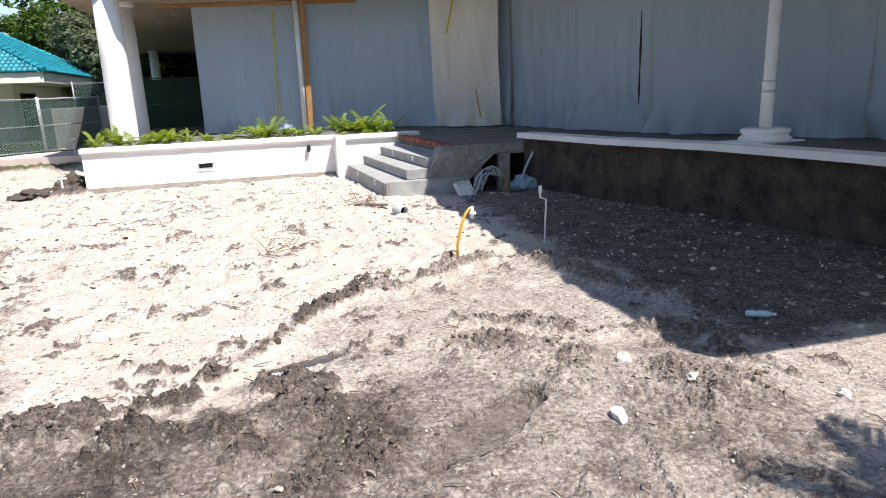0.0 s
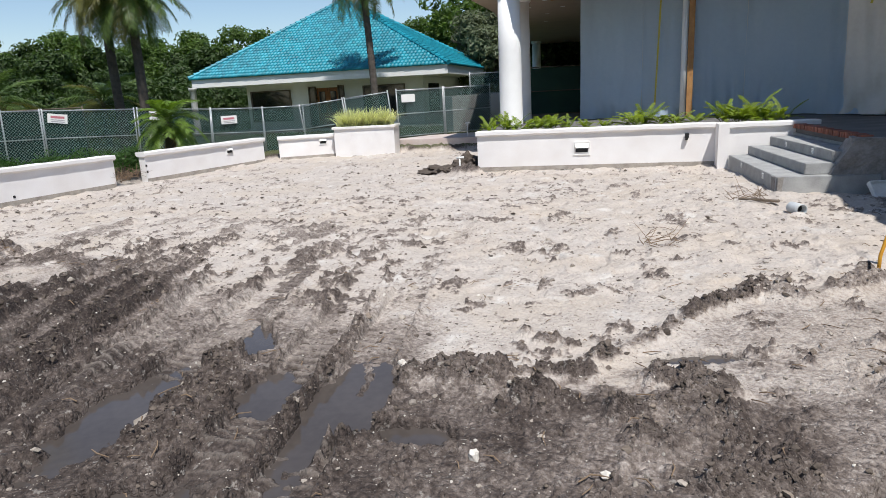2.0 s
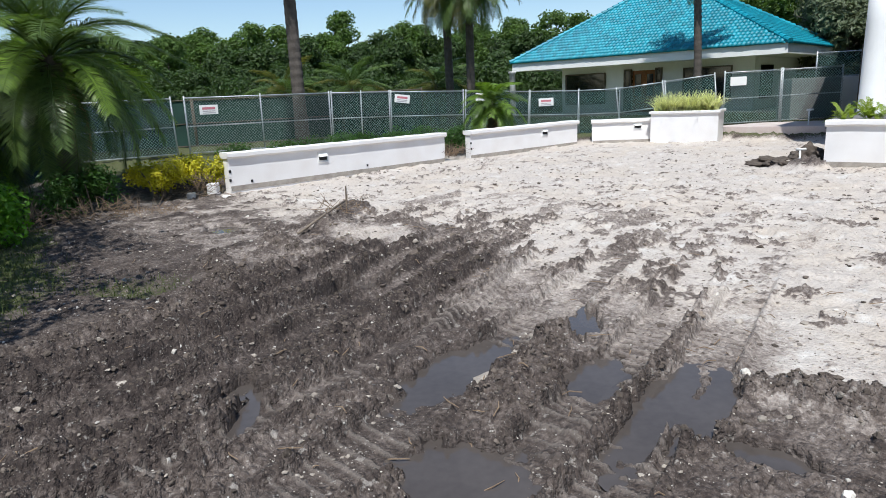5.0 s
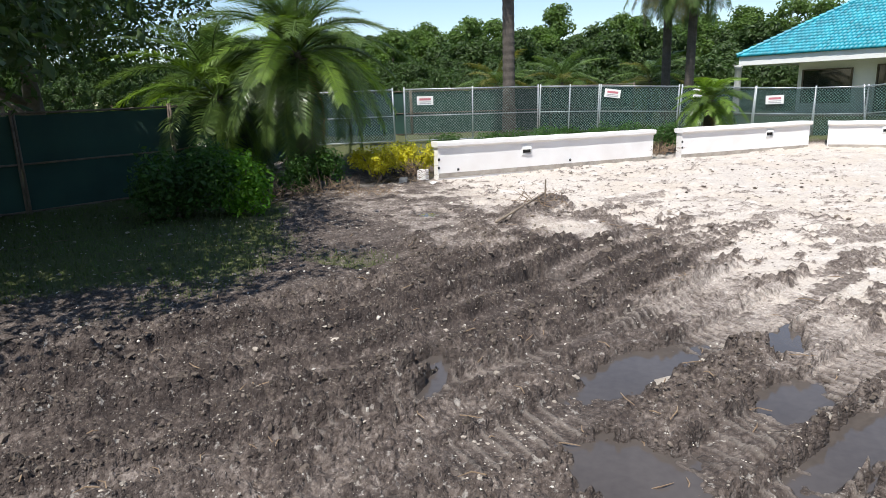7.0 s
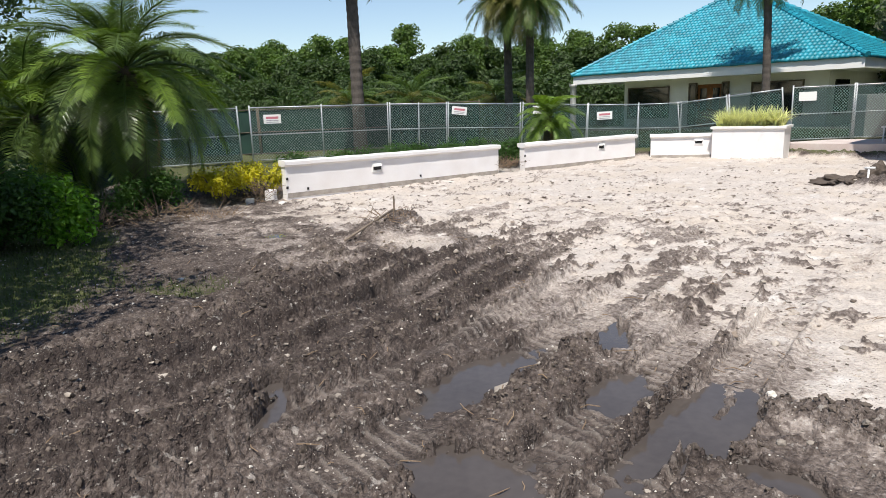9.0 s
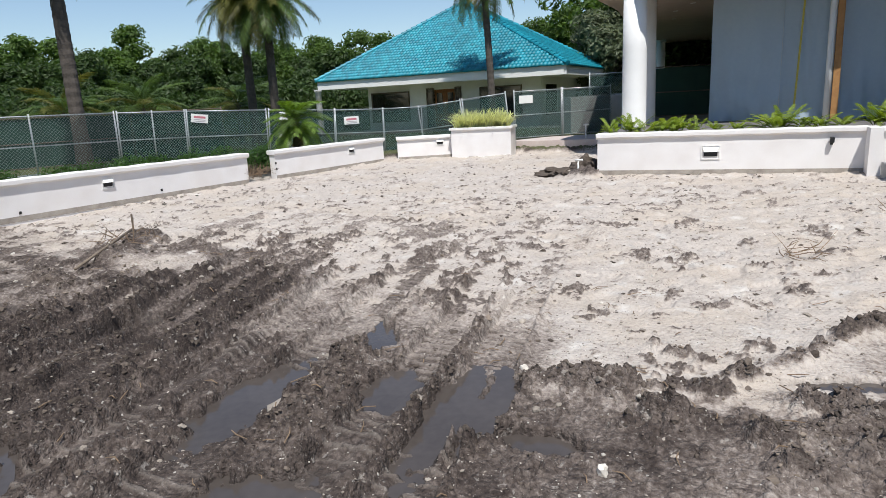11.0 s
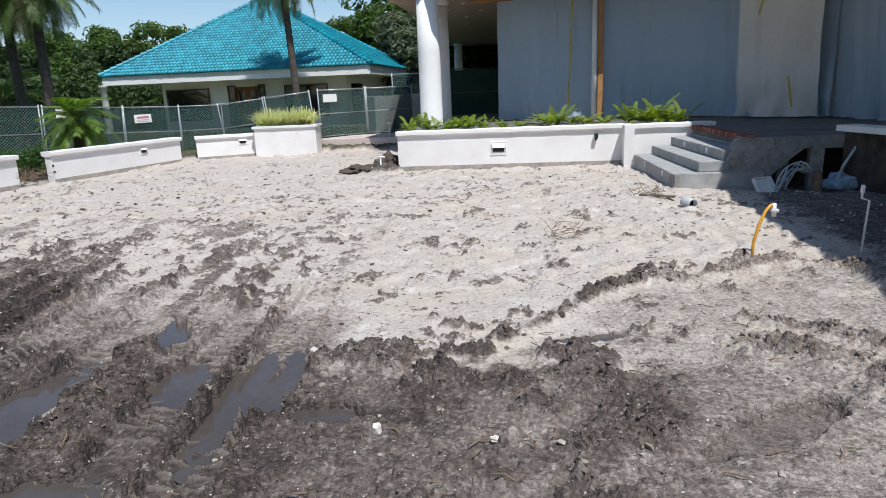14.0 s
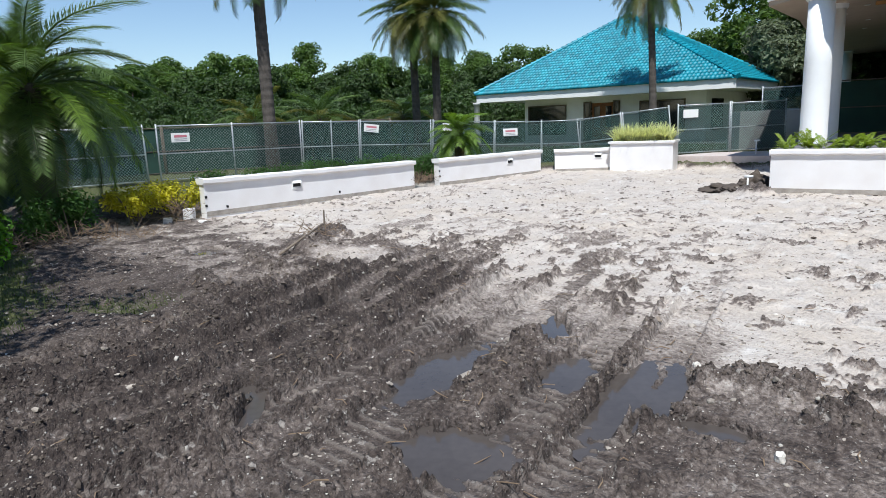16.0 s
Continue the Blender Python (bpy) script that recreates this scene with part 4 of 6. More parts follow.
def build_column(x, y, r, label):
    ob = thing("column", label, "column", (x, y, FLOOR), group="round columns")
    part("shaft", lathe([(r * 1.02, 0), (r * 1.02, 0.1), (r, 0.12), (r * 0.97, 2.2), (r * 0.93, SOFF - FLOOR - 0.14)], 40), WHITE, ob, smooth=True)
    part("capital", lathe([(r * 1.0, SOFF - FLOOR - 0.14), (r * 1.12, SOFF - FLOOR - 0.10), (r * 1.12, SOFF - FLOOR)], 40), WHITE, ob)
    return ob


build_column(-2.88, 20.55, 0.35, "thick round white column at the terrace corner")
build_column(-2.92, 22.9, 0.33, "thick round white column behind another")
build_column(-5.1, 43.5, 0.28, "round white column at the far terrace end")

# ---- pavilion with the turquoise roof ----
PAV_TURN = 2.0
PAV = thing("pavilion", "white pavilion under a turquoise tiled hip roof", "pavilion", (-23.7, 33.6, 0), PAV_TURN)
PW, PD, EZ, APEX = 15.2, 14.0, 3.0, 8.05
part("pavilion_floor", box((PW / 2, PD / 2, 0.1), (PW - 1.4, PD - 1.4, 0.5)), CONCRETE, PAV)


def fascia_bm():
    bm = bmesh.new()
    t, h = 0.16, 0.46
    for c, s in (((PW / 2, t / 2, EZ + h / 2), (PW, t, h)), ((PW / 2, PD - t / 2, EZ + h / 2), (PW, t, h)), ((t / 2, PD / 2, EZ + h / 2), (t, PD - 2 * t, h)), ((PW - t / 2, PD / 2, EZ + h / 2), (t, PD - 2 * t, h))):
        add_box(bm, c, s)
    return bm


part("fascia", fascia_bm(), WHITE, PAV, "deep white fascia")
part("soffit", box((PW / 2, PD / 2, EZ + 0.06), (PW - 0.34, PD - 0.34, 0.08)), WHITE, PAV)
EAVE_Z = EZ + 0.47


def tile_face(p0, p1, top, seed):
    """A roof face of pan tiles: rows of rounded tiles, each overlapping the row below."""
    p0, p1, top = Vector(p0), Vector(p1), Vector(top)
    along = p1 - p0
    long = along.length
    d = along / long
    foot = p0 + d * (top - p0).dot(d)
    rise = top - foot
    slope = rise.length
    u = rise / slope
    nrm = d.cross(u).normalized()
    row, wide = 0.30, 0.21
    rows = int(slope / row)
    f0 = (foot - p0).length / long
    verts, faces = [], []
    rnd = np.random.RandomState(seed)
    for r in range(rows):
        lo, hi = r * row, min((r + 1) * row + 0.05, slope)
        a, b = f0 * long * (lo / slope), long - (1 - f0) * long * (lo / slope)
        a2, b2 = f0 * long * (hi / slope), long - (1 - f0) * long * (hi / slope)
        cnt = int(max(1, (b - a) / wide))
        for c in range(cnt):
            s0 = a + c * wide
            if s0 + wide * 0.5 < a2 - wide or s0 > b2:
                continue
            base = len(verts)
            jit, lift = rnd.uniform(-0.01, 0.01), rnd.uniform(0, 0.014)
            for t, z in ((lo, 0.055 + lift), (hi, 0.012)):
                for k in range(6):
                    s = s0 + wide * k / 5
                    s = min(max(s, (a if t == lo else a2) - 0.05), (b if t == lo else b2) + 0.05)
                    hump = 0.055 * math.sin(math.pi * k / 5) ** 0.8 if k not in (0, 5) else 0.0
                    verts.append(p0 + d * s + u * (t + jit) + nrm * (z + hump))
            for k in range(6):
                s = s0 + wide * k / 5
                verts.append(p0 + d * min(max(s, a - 0.05), b + 0.05) + u * (lo + jit) + nrm * -0.02)
            for k in range(5):
                faces.append((base + k, base + k + 1, base + 7 + k, base + 6 + k))
                faces.append((base + 12 + k, base + 13 + k, base + k + 1, base + k))
    return verts, faces


corners = [(-0.1, -0.1, EAVE_Z), (PW + 0.1, -0.1, EAVE_Z), (PW + 0.1, PD + 0.1, EAVE_Z), (-0.1, PD + 0.1, EAVE_Z)]
apex = (PW / 2 - 0.5, PD / 2, APEX)
bm = bmesh.new()
vs = [bm.verts.new(c) for c in corners] + [bm.verts.new(apex)]
for k in range(4):
    bm.faces.new((vs[k], vs[(k + 1) % 4], vs[4]))
bm.faces.new(vs[3::-1])
part("roof_deck", bm, TILE, PAV)
for k in range(4):
    v, f = tile_face(corners[k], corners[(k + 1) % 4], apex, 200 + k)
    ob = new("roof_tiles", from_arrays("roof_tiles", v, f, TILE, True))
    ob.parent = PAV
    tagged(ob, "glossy turquoise clay roof tiles", kind="stuff")
for k in range(4):
    c, t = Vector(corners[k]), Vector(apex)
    bm = bmesh.new()
    n = 30
    for j in range(n):
        p, q = c.lerp(t, j / n), c.lerp(t, (j + 1.12) / n)
        add_tube(bm, [p + Vector((0, 0, 0.08)), q + Vector((0, 0, 0.05))], [0.14, 0.105], 8)
    part("hip_tiles", bm, TILE, PAV, "turquoise hip ridge tiles")


def pav_window(x0, x1, z0, z1, y=2.0):
    w = part("window", box(((x0 + x1) / 2, y - 0.02, (z0 + z1) / 2), (x1 - x0, 0.06, z1 - z0)), GLASS, PAV, "dark tinted window")
    for c, s in (((x0, y - 0.06, (z0 + z1) / 2), (0.07, 0.09, z1 - z0 + 0.07)), ((x1, y - 0.06, (z0 + z1) / 2), (0.07, 0.09, z1 - z0 + 0.07)), (((x0 + x1) / 2, y - 0.06, z1), (x1 - x0 - 0.07, 0.09, 0.07)), (((x0 + x1) / 2, y - 0.06, z0), (x1 - x0 - 0.07, 0.09, 0.07))):
        part("frame", box(c, s), BARK, w)
    return w


# front wall in piers between the openings
def pav_wall(x0, x1, z0, z1, y=2.15):
    part("wall", box(((x0 + x1) / 2, y, (z0 + z1) / 2), (x1 - x0, 0.25, z1 - z0)), WHITE, PAV)


pav_wall(2.3, 2.62, 0.3, 3.05)
pav_wall(5.15, 6.35, 0.3, 3.05)
pav_wall(8.55, 9.75, 0.3, 3.05)
pav_wall(12.2, 13.3, 0.3, 3.05)
for x0, x1 in ((2.62, 5.15), (9.75, 12.2)):
    pav_wall(x0, x1, 2.62, 3.05)
    pav_wall(x0, x1, 0.3, 0.9)
    pav_window(x0, x1, 0.9, 2.62)
pav_wall(6.35, 8.55, 2.72, 3.05)
pav_window(6.37, 6.77, 0.35, 2.72)
pav_window(8.20, 8.53, 0.35, 2.72)
for x0 in (6.8, 7.5):
    door = part("door", box((x0 + 0.34, 2.1, 1.5), (0.68, 0.07, 2.3), 0.01), WOOD, PAV, "brown wooden entrance door")
    part("door_glass", box((x0 + 0.34, 2.05, 1.85), (0.36, 0.03, 1.2)), GLASS, door)
pav_wall(6.77, 8.20, 2.66, 2.72, 2.16)
part("side_wall", box((13.2, 7.5, 1.7), (0.25, 10.4, 2.75)), WHITE, PAV)
part("back_wall", box((7.7, 12.6, 1.7), (10.8, 0.25, 2.75)), WHITE, PAV)
part("side_wall", box((2.4, 7.5, 1.7), (0.25, 10.4, 2.75)), WHITE, PAV)
for y in (4.2, 8.2):
    w = part("window", box((13.345, y, 1.75), (0.06, 2.4, 1.7)), GLASS, PAV, "dark tinted window")
for x, y in ((0.75, 0.9), (2.55, 0.9), (12.6, 0.9), (14.4, 0.9), (0.75, 4.5), (0.75, 9), (14.4, 5), (14.4, 9.5)):
    part("column", lathe([(0.24, 0.3), (0.24, 0.4), (0.19, 0.43), (0.18, 2.85), (0.24, 2.9), (0.24, 3.02)], 16), WHITE, PAV, smooth=True)
    bpy.data.objects[PAV.children[-1].name].location = (x, y, 0)

# ---- fences ----
wire_cache = {}


def wire_mesh(w, h, pitch=0.1):
    """Chain link: two sets of slanting wires, each a thin three-sided bar."""
    key = (round(w, 1), round(h, 2))
    if key in wire_cache:
        return wire_cache[key]
    verts, faces = [], []
    r = 0.0026
    w = key[0]
    for sign in (1, -1):
        c = -h
        while c < w:
            x0, z0, x1, z1 = c, 0.0, c + h, h
            if x0 < 0:
                z0, x0 = -x0, 0.0
            if x1 > w:
                z1, x1 = h - (x1 - w), w
            if z1 > z0:
                if sign < 0:
                    x0, x1 = w - x0, w - x1
                base = len(verts)
                for x, z in ((x0, z0), (x1, z1)):
                    verts += [(x - r * sign, -0.004 * sign, z + r), (x + r * sign, -0.004 * sign, z - r), (x, -0.012 - 0.004 * sign, z)]
                for k in range(3):
                    faces.append((base + k, base + (k + 1) % 3, base + 3 + (k + 1) % 3, base + 3 + k))
            c += pitch
    wire_cache[key] = from_arrays("chain_link", verts, faces, WIRE)
    return wire_cache[key]


def fence_panel(a, b, z0a, z0b, h=1.83, sign_at=None, fabric=True, mid=True, white=False, dark=False, posts=2):
    """A temporary fence panel from a to b: pipe frame, chain link and windscreen behind it."""
    a, b = Vector(a), Vector(b)
    long = (b - a).length
    turn = math.degrees(math.atan2(b.y - a.y, b.x - a.x))
    tilt = math.degrees(math.atan2(z0b - z0a, long))
    ob = thing("fence_panel", "dark windscreen fence panel with pipe frame" if dark else "chain-link fence panel with green windscreen", "fence panel", (a.x, a.y, z0a), turn, group="construction fence")
    ob.matrix_basis = ob.matrix_basis @ pose(0, 0, 0, random.uniform(-1.5, 1.5), -tilt, 0)
    steel = BARK if dark else GALV
    for x in (0.03, long - 0.03, *([long / 2] if posts > 2 else [])):
        part("post", tube([(x, 0, -0.15), (x, 0, h + 0.05)], 0.026, 8), steel, ob, smooth=True)
    for z in (0.06, h * 0.5, h - 0.02) if mid else (h - 0.02,):
        part("rail", tube([(0.03, 0, z), (long - 0.03, 0, z)], 0.02, 8), steel, ob, smooth=True)
    if not dark:
        link = new("chain_link", wire_mesh(long, h - 0.04))
        link.parent = ob
        link.location = (0, -0.02, 0.03)
        link.scale = (long / round(long, 1), 1, 1)
    if fabric:
        bm = bmesh.new()
        nx, nz = max(3, int(long / 0.2)), 8
        vs = [[bm.verts.new((0.03 + (long - 0.06) * i / nx, 0.03 + 0.03 * math.sin(i * 0.9 + j * 0.4 + a.x) * math.sin(math.pi * j / nz), 0.05 + (h - 0.1) * j / nz - 0.02 * abs(math.sin(i * 0.7)) * (j == nz))) for i in range(nx + 1)] for j in range(nz + 1)]
        for j in range(nz):
            for i in range(nx):
                bm.faces.new((vs[j][i], vs[j][i + 1], vs[j + 1][i + 1], vs[j + 1][i]))
        part("windscreen", bm, FABRIC_DARK if dark else FABRIC, ob, smooth=True)
    if sign_at is not None:
        x, z, tip = sign_at
        s = part("sign_board", box((0, 0, 0), (0.58, 0.012, 0.30), 0.004), WHITE, ob, "white hire-company sign board")
        s.matrix_basis = pose(x, -0.05, z, 0, tip, 0)
        if not white:
            part("printed_bar", box((0, -0.008, 0.045), (0.40, 0.006, 0.075)), RED, s, "red printed bar")
            for zz in (-0.045, -0.1):
                part("printed_bar", box((0, -0.008, zz), (0.40, 0.006, 0.022)), INK, s, "small grey printed line")
    return ob


FENCE = [((-20.1, 10.55), 0.40), ((-18.5, 15.2), 0.36), ((-17.75, 17.4), 0.30), ((-16.2, 19.85), 0.2), ((-14.45, 21.7), 0.06), ((-13.0, 23.0), 0.0), ((-11.6, 23.75), 0.0), ((-9.9, 24.2), 0.18), ((-8.15, 24.55), 0.36)]
SIGNS = {0: (0.75, 1.42, 0), 2: (0.45, 1.55, 6), 3: (0.7, 1.58, 0), 4: (0.65, 1.4, -3)}
for k, ((p, zp), (q, zq)) in enumerate(zip(FENCE, FENCE[1:])):
    fence_panel(p, q, zp, zq, sign_at=SIGNS.get(k), posts=3 if k < 2 else 2, fabric=k > 0)
fence_panel((-8.0, 24.45), (-6.5, 25.9), 0.38, 0.40, sign_at=(0.5, 1.5, 0), white=True)
fence_panel((-6.5, 25.9), (-4.9, 27.4), 0.40, 0.42)
fence_panel((-6.3, 29.6), (-3.0, 30.0), 0.98, 0.98)
fence_panel((-24.2, 3.0), (-21.8, 6.8), 0.35, 0.38)
fence_panel((-21.8, 6.8), (-20.3, 10.3), 0.38, 0.40)
for p, q in (((-27.0, 8.0), (-24.2, 13.0)), ((-24.2, 13.0), (-21.2, 18.0)), ((-21.2, 18.0), (-18.0, 19.5))):
    fence_panel(p, q, 0.35, 0.35, dark=True)
# windscreened run beside the lawn
LEFT = [((-13.0, -7.6), 0.0), ((-13.75, -4.0), 0.0), ((-14.4, -0.6), 0.0), ((-15.3, 2.3), 0.02), ((-17.6, 4.6), 0.1), ((-20.3, 7.0), 0.3)]
for (p, zp), (q, zq) in zip(LEFT, LEFT[1:]):
    fence_panel(p, q, zp, zq, h=1.95, dark=True)
fence_panel((-4.4, 27.2), (-0.6, 28.3), FLOOR, FLOOR, h=1.95, dark=True)
fence_panel((-0.6, 28.3), (3.2, 29.5), FLOOR, FLOOR, h=1.95, dark=True)


# ---- plants ----
def leaf_cards(n, centre, size, leaf, seed, shell=0.55, flat=0.0, bias=0.0):
    """Many small bent leaves through an uneven ball; returns their corners and faces."""
    rnd = np.random.RandomState(seed)
    d = rnd.normal(size=(n, 3))
    d /= np.linalg.norm(d, axis=1)[:, None]
    rad = rnd.uniform(shell, 1.0, n) ** 0.6
    bump = 0.75 + 0.5 * vnoise(d[:, 0] * 2 + 9 + d[:, 2] * 1.3, d[:, 1] * 2 + 9, 1.6, seed % 97)
    p = np.array(centre) + d * (rad * bump)[:, None] * np.array(size)
    up = d * 0.7 + rnd.normal(size=(n, 3)) * 0.6 + [0, 0, 0.5]
    up /= np.linalg.norm(up, axis=1)[:, None]
    side = np.cross(up, rnd.normal(size=(n, 3)))
    side /= np.linalg.norm(side, axis=1)[:, None] + 1e-9
    fwd = np.cross(side, up)
    s = leaf * rnd.uniform(0.6, 1.35, n)[:, None]
    a, b, c, e = p - fwd * s, p + side * s * 0.45 + up * s * 0.12, p + fwd * s, p - side * s * 0.45 + up * s * 0.12
    v = np.stack([a, b, c, e], 1).reshape(-1, 3)
    f = np.arange(4 * n).reshape(n, 4)
    return v, f


def joined(pieces):
    vs, fs, base = [], [], 0
    for v, f in pieces:
        v = np.asarray(v)
        vs.append(v)
        fs += (np.asarray(f) + base).tolist()
        base += len(v)
    return np.concatenate(vs), fs


def crown_mesh(name, seed, r, high, clumps, per, leaf, mat, low=0.25):
    rnd = random.Random(seed)
    pieces = []
    for k in range(clumps):
        a, t = rnd.uniform(0, 2 * math.pi), rnd.uniform(low, 1.0)
        w = math.sqrt(max(0.05, 1 - (2 * abs(t - 0.5)) ** 2.4)) * r * rnd.uniform(0.35, 0.95)
        size = r * rnd.uniform(0.22, 0.40)
        pieces.append(leaf_cards(per, (w * math.cos(a), w * math.sin(a), high * t), (size, size, size * 0.75), leaf, seed * 131 + k))
    v, f = joined(pieces)
    return from_arrays(name, v, f, mat)


def limb_mesh(name, seed, high, r0, spread, mat=None, fork=0.35, count=7, lean=(0, 0)):
    rnd = random.Random(seed)
    bm = bmesh.new()
    top = high * 0.8
    line = [(lean[0] * t * t * top + 0.12 * math.sin(3 * t + seed), lean[1] * t * t * top + 0.1 * math.cos(2.3 * t), -0.3 + t * (top + 0.3)) for t in (0, 0.06, 0.2, 0.4, 0.6, 0.8, 1.0)]
    add_tube(bm, line, [r0 * 1.5, r0 * 1.1, r0, r0 * 0.85, r0 * 0.6, r0 * 0.4, r0 * 0.15], 9)
    for k in range(count):
        t = rnd.uniform(fork, 0.85)
        a = 2 * math.pi * k / count + rnd.uniform(-0.4, 0.4)
        s = spread * rnd.uniform(0.5, 0.95)
        z = -0.3 + t * (top + 0.3)
        x0, y0 = lean[0] * t * t * top, lean[1] * t * t * top
        add_tube(bm, [(x0, y0, z), (x0 + 0.4 * s * math.cos(a), y0 + 0.4 * s * math.sin(a), z + 0.18 * s), (x0 + s * math.cos(a + 0.2), y0 + s * math.sin(a + 0.2), z + 0.45 * s)], [r0 * 0.5 * (1.1 - t), r0 * 0.32 * (1.1 - t), r0 * 0.1], 6)
    return mesh_of(name, bm, mat or BARK, True)


def tree_kind(seed, r, high, trunk, mat, clumps=40, per=190, leaf=0.24, label="", low=0.08):
    return [crown_mesh("crown", seed, r, high, clumps, per, leaf, mat, low), limb_mesh("trunk", seed, high, trunk, r * 0.8), label]


def place_tree(kind, x, y, z, s, turn, category="tree", group="woods behind the fence", name="tree"):
    ob = thing(name, kind[2], category, (x, y, z), turn, group=group)
    ob.matrix_basis = ob.matrix_basis @ Matrix.Scale(s, 4)
    for nm, me in (("trunk", kind[1]), ("crown", kind[0])):
        c = new(nm, me)
        c.parent = ob
    return ob


KINDS = [tree_kind(1, 3.4, 8.6, 0.28, OAK_LEAF, label="dark green broad-leaved tree in the woods"), tree_kind(2, 3.1, 9.4, 0.26, PINE_LEAF, leaf=0.20, label="bright green pine tree in the woods", low=0.4),
         tree_kind(3, 3.8, 8.0, 0.3, OAK_LEAF, label="rounded dark green oak in the woods"), tree_kind(4, 2.8, 10.0, 0.22, PINE_LEAF, leaf=0.18, label="tall light green pine in the woods", low=0.45),
         tree_kind(5, 3.2, 7.4, 0.24, GREY_LEAF, leaf=0.20, label="grey-green willow-like tree in the woods", low=0.1)]
rnd = random.Random(7)
for ring, (dist, cnt, lift) in enumerate(((56, 40, 0.58), (66, 48, 0.82), (80, 62, 1.02))):
    for k in range(cnt):
        yaw = radians(-6 + (104 + 6) * (k + 0.5 + rnd.uniform(-0.35, 0.35)) / cnt)
        d = dist * rnd.uniform(0.94, 1.06) * (1.45 if yaw > 1.38 else 1.0)
        kind = KINDS[rnd.choice([0, 1, 2, 3, 0, 2, 1] if ring else [0, 2, 4, 0, 2])]
        place_tree(kind, -d * math.sin(yaw), d * math.cos(yaw), -0.2, lift * rnd.uniform(0.95, 1.05), rnd.uniform(0, 360))
UNDER = tree_kind(6, 3.4, 3.6, 0.1, OAK_LEAF, clumps=30, per=170, leaf=0.16, label="dense dark undergrowth at the edge of the woods", low=0.0)
for k in range(36):
    yaw = radians(-6 + 84 * (k + rnd.uniform(0.2, 0.8)) / 36)
    d = 53 * rnd.uniform(0.96, 1.05)
    place_tree(UNDER, -d * math.sin(yaw), d * math.cos(yaw), -0.2, rnd.uniform(0.8, 1.1), rnd.uniform(0, 360), "undergrowth", "undergrowth at the wood edge", "thicket")
for x, y, s, k in ((-9.5, 52, 1.15, 1), (-6.0, 50, 1.2, 2), (-2.0, 54, 1.2, 0), (-8.3, 46, 0.8, 4), (-9.6, 48, 0.95, 4), (1.5, 53, 1.2, 1), (5, 56, 1.2, 2), (-13, 55, 1.2, 3), (-1.5, 49, 1.05, 0)):
    place_tree(KINDS[k], x, y, 0, s, rnd.uniform(0, 360))


def frond(seed, long, droop, leaflets, leaf_len, leaf_w, stiff=0.35, hang=0.5):
    """One feather frond along +x that rises and droops; returns rachis points and leaf pieces."""
    rnd = np.random.RandomState(seed)
    pts = [Vector((long * (t - 0.10 * droop * t * t), 0, long * (stiff * t - droop * t * t))) for t in np.linspace(0, 1, 9)]
    verts, faces = [], []
    for k in range(leaflets):
        t = 0.14 + 0.86 * k / (leaflets - 1)
        i = min(int(t * 8), 7)
        p = pts[i].lerp(pts[i + 1], t * 8 - i)
        way = (pts[i + 1] - pts[i]).normalized()
        ln = leaf_len * (0.55 + 0.75 * math.sin(math.pi * min(1, 0.12 + t * 0.86))) * rnd.uniform(0.85, 1.1)
        for sign in (1, -1):
            out = Vector((0.55 * way.x, sign * (0.85 - 0.25 * t), 0.30 * (1 - t) + 0.55 * way.z + rnd.uniform(-0.14, 0.14))).normalized()
            m, e = p + out * ln * 0.5 + Vector((0, 0, -0.05 * hang * ln)), p + out * ln + Vector((0, 0, -hang * ln * rnd.uniform(0.5, 1.0)))
            wv = way * leaf_w * 0.5
            b = len(verts)
            verts += [p - wv * 0.5, p + wv * 0.5, m + wv, m - wv, e]
            faces += [(b, b + 1, b + 2, b + 3), (b + 3, b + 2, b + 4)]
    return pts, verts, faces


def frond_mesh(seed, long, droop, leaflets, leaf_len, leaf_w, mat, stiff=0.35, hang=0.5):
    pts, v, f = frond(seed, long, droop, leaflets, leaf_len, leaf_w, stiff, hang)
    bm = bmesh.new()
    add_tube(bm, pts, [long * 0.011 * (1 - 0.09 * k) for k in range(9)], 5)
    vs = [bm.verts.new(p) for p in v]
    for q in f:
        bm.faces.new([vs[i] for i in q])
    return mesh_of("frond", bm, mat)


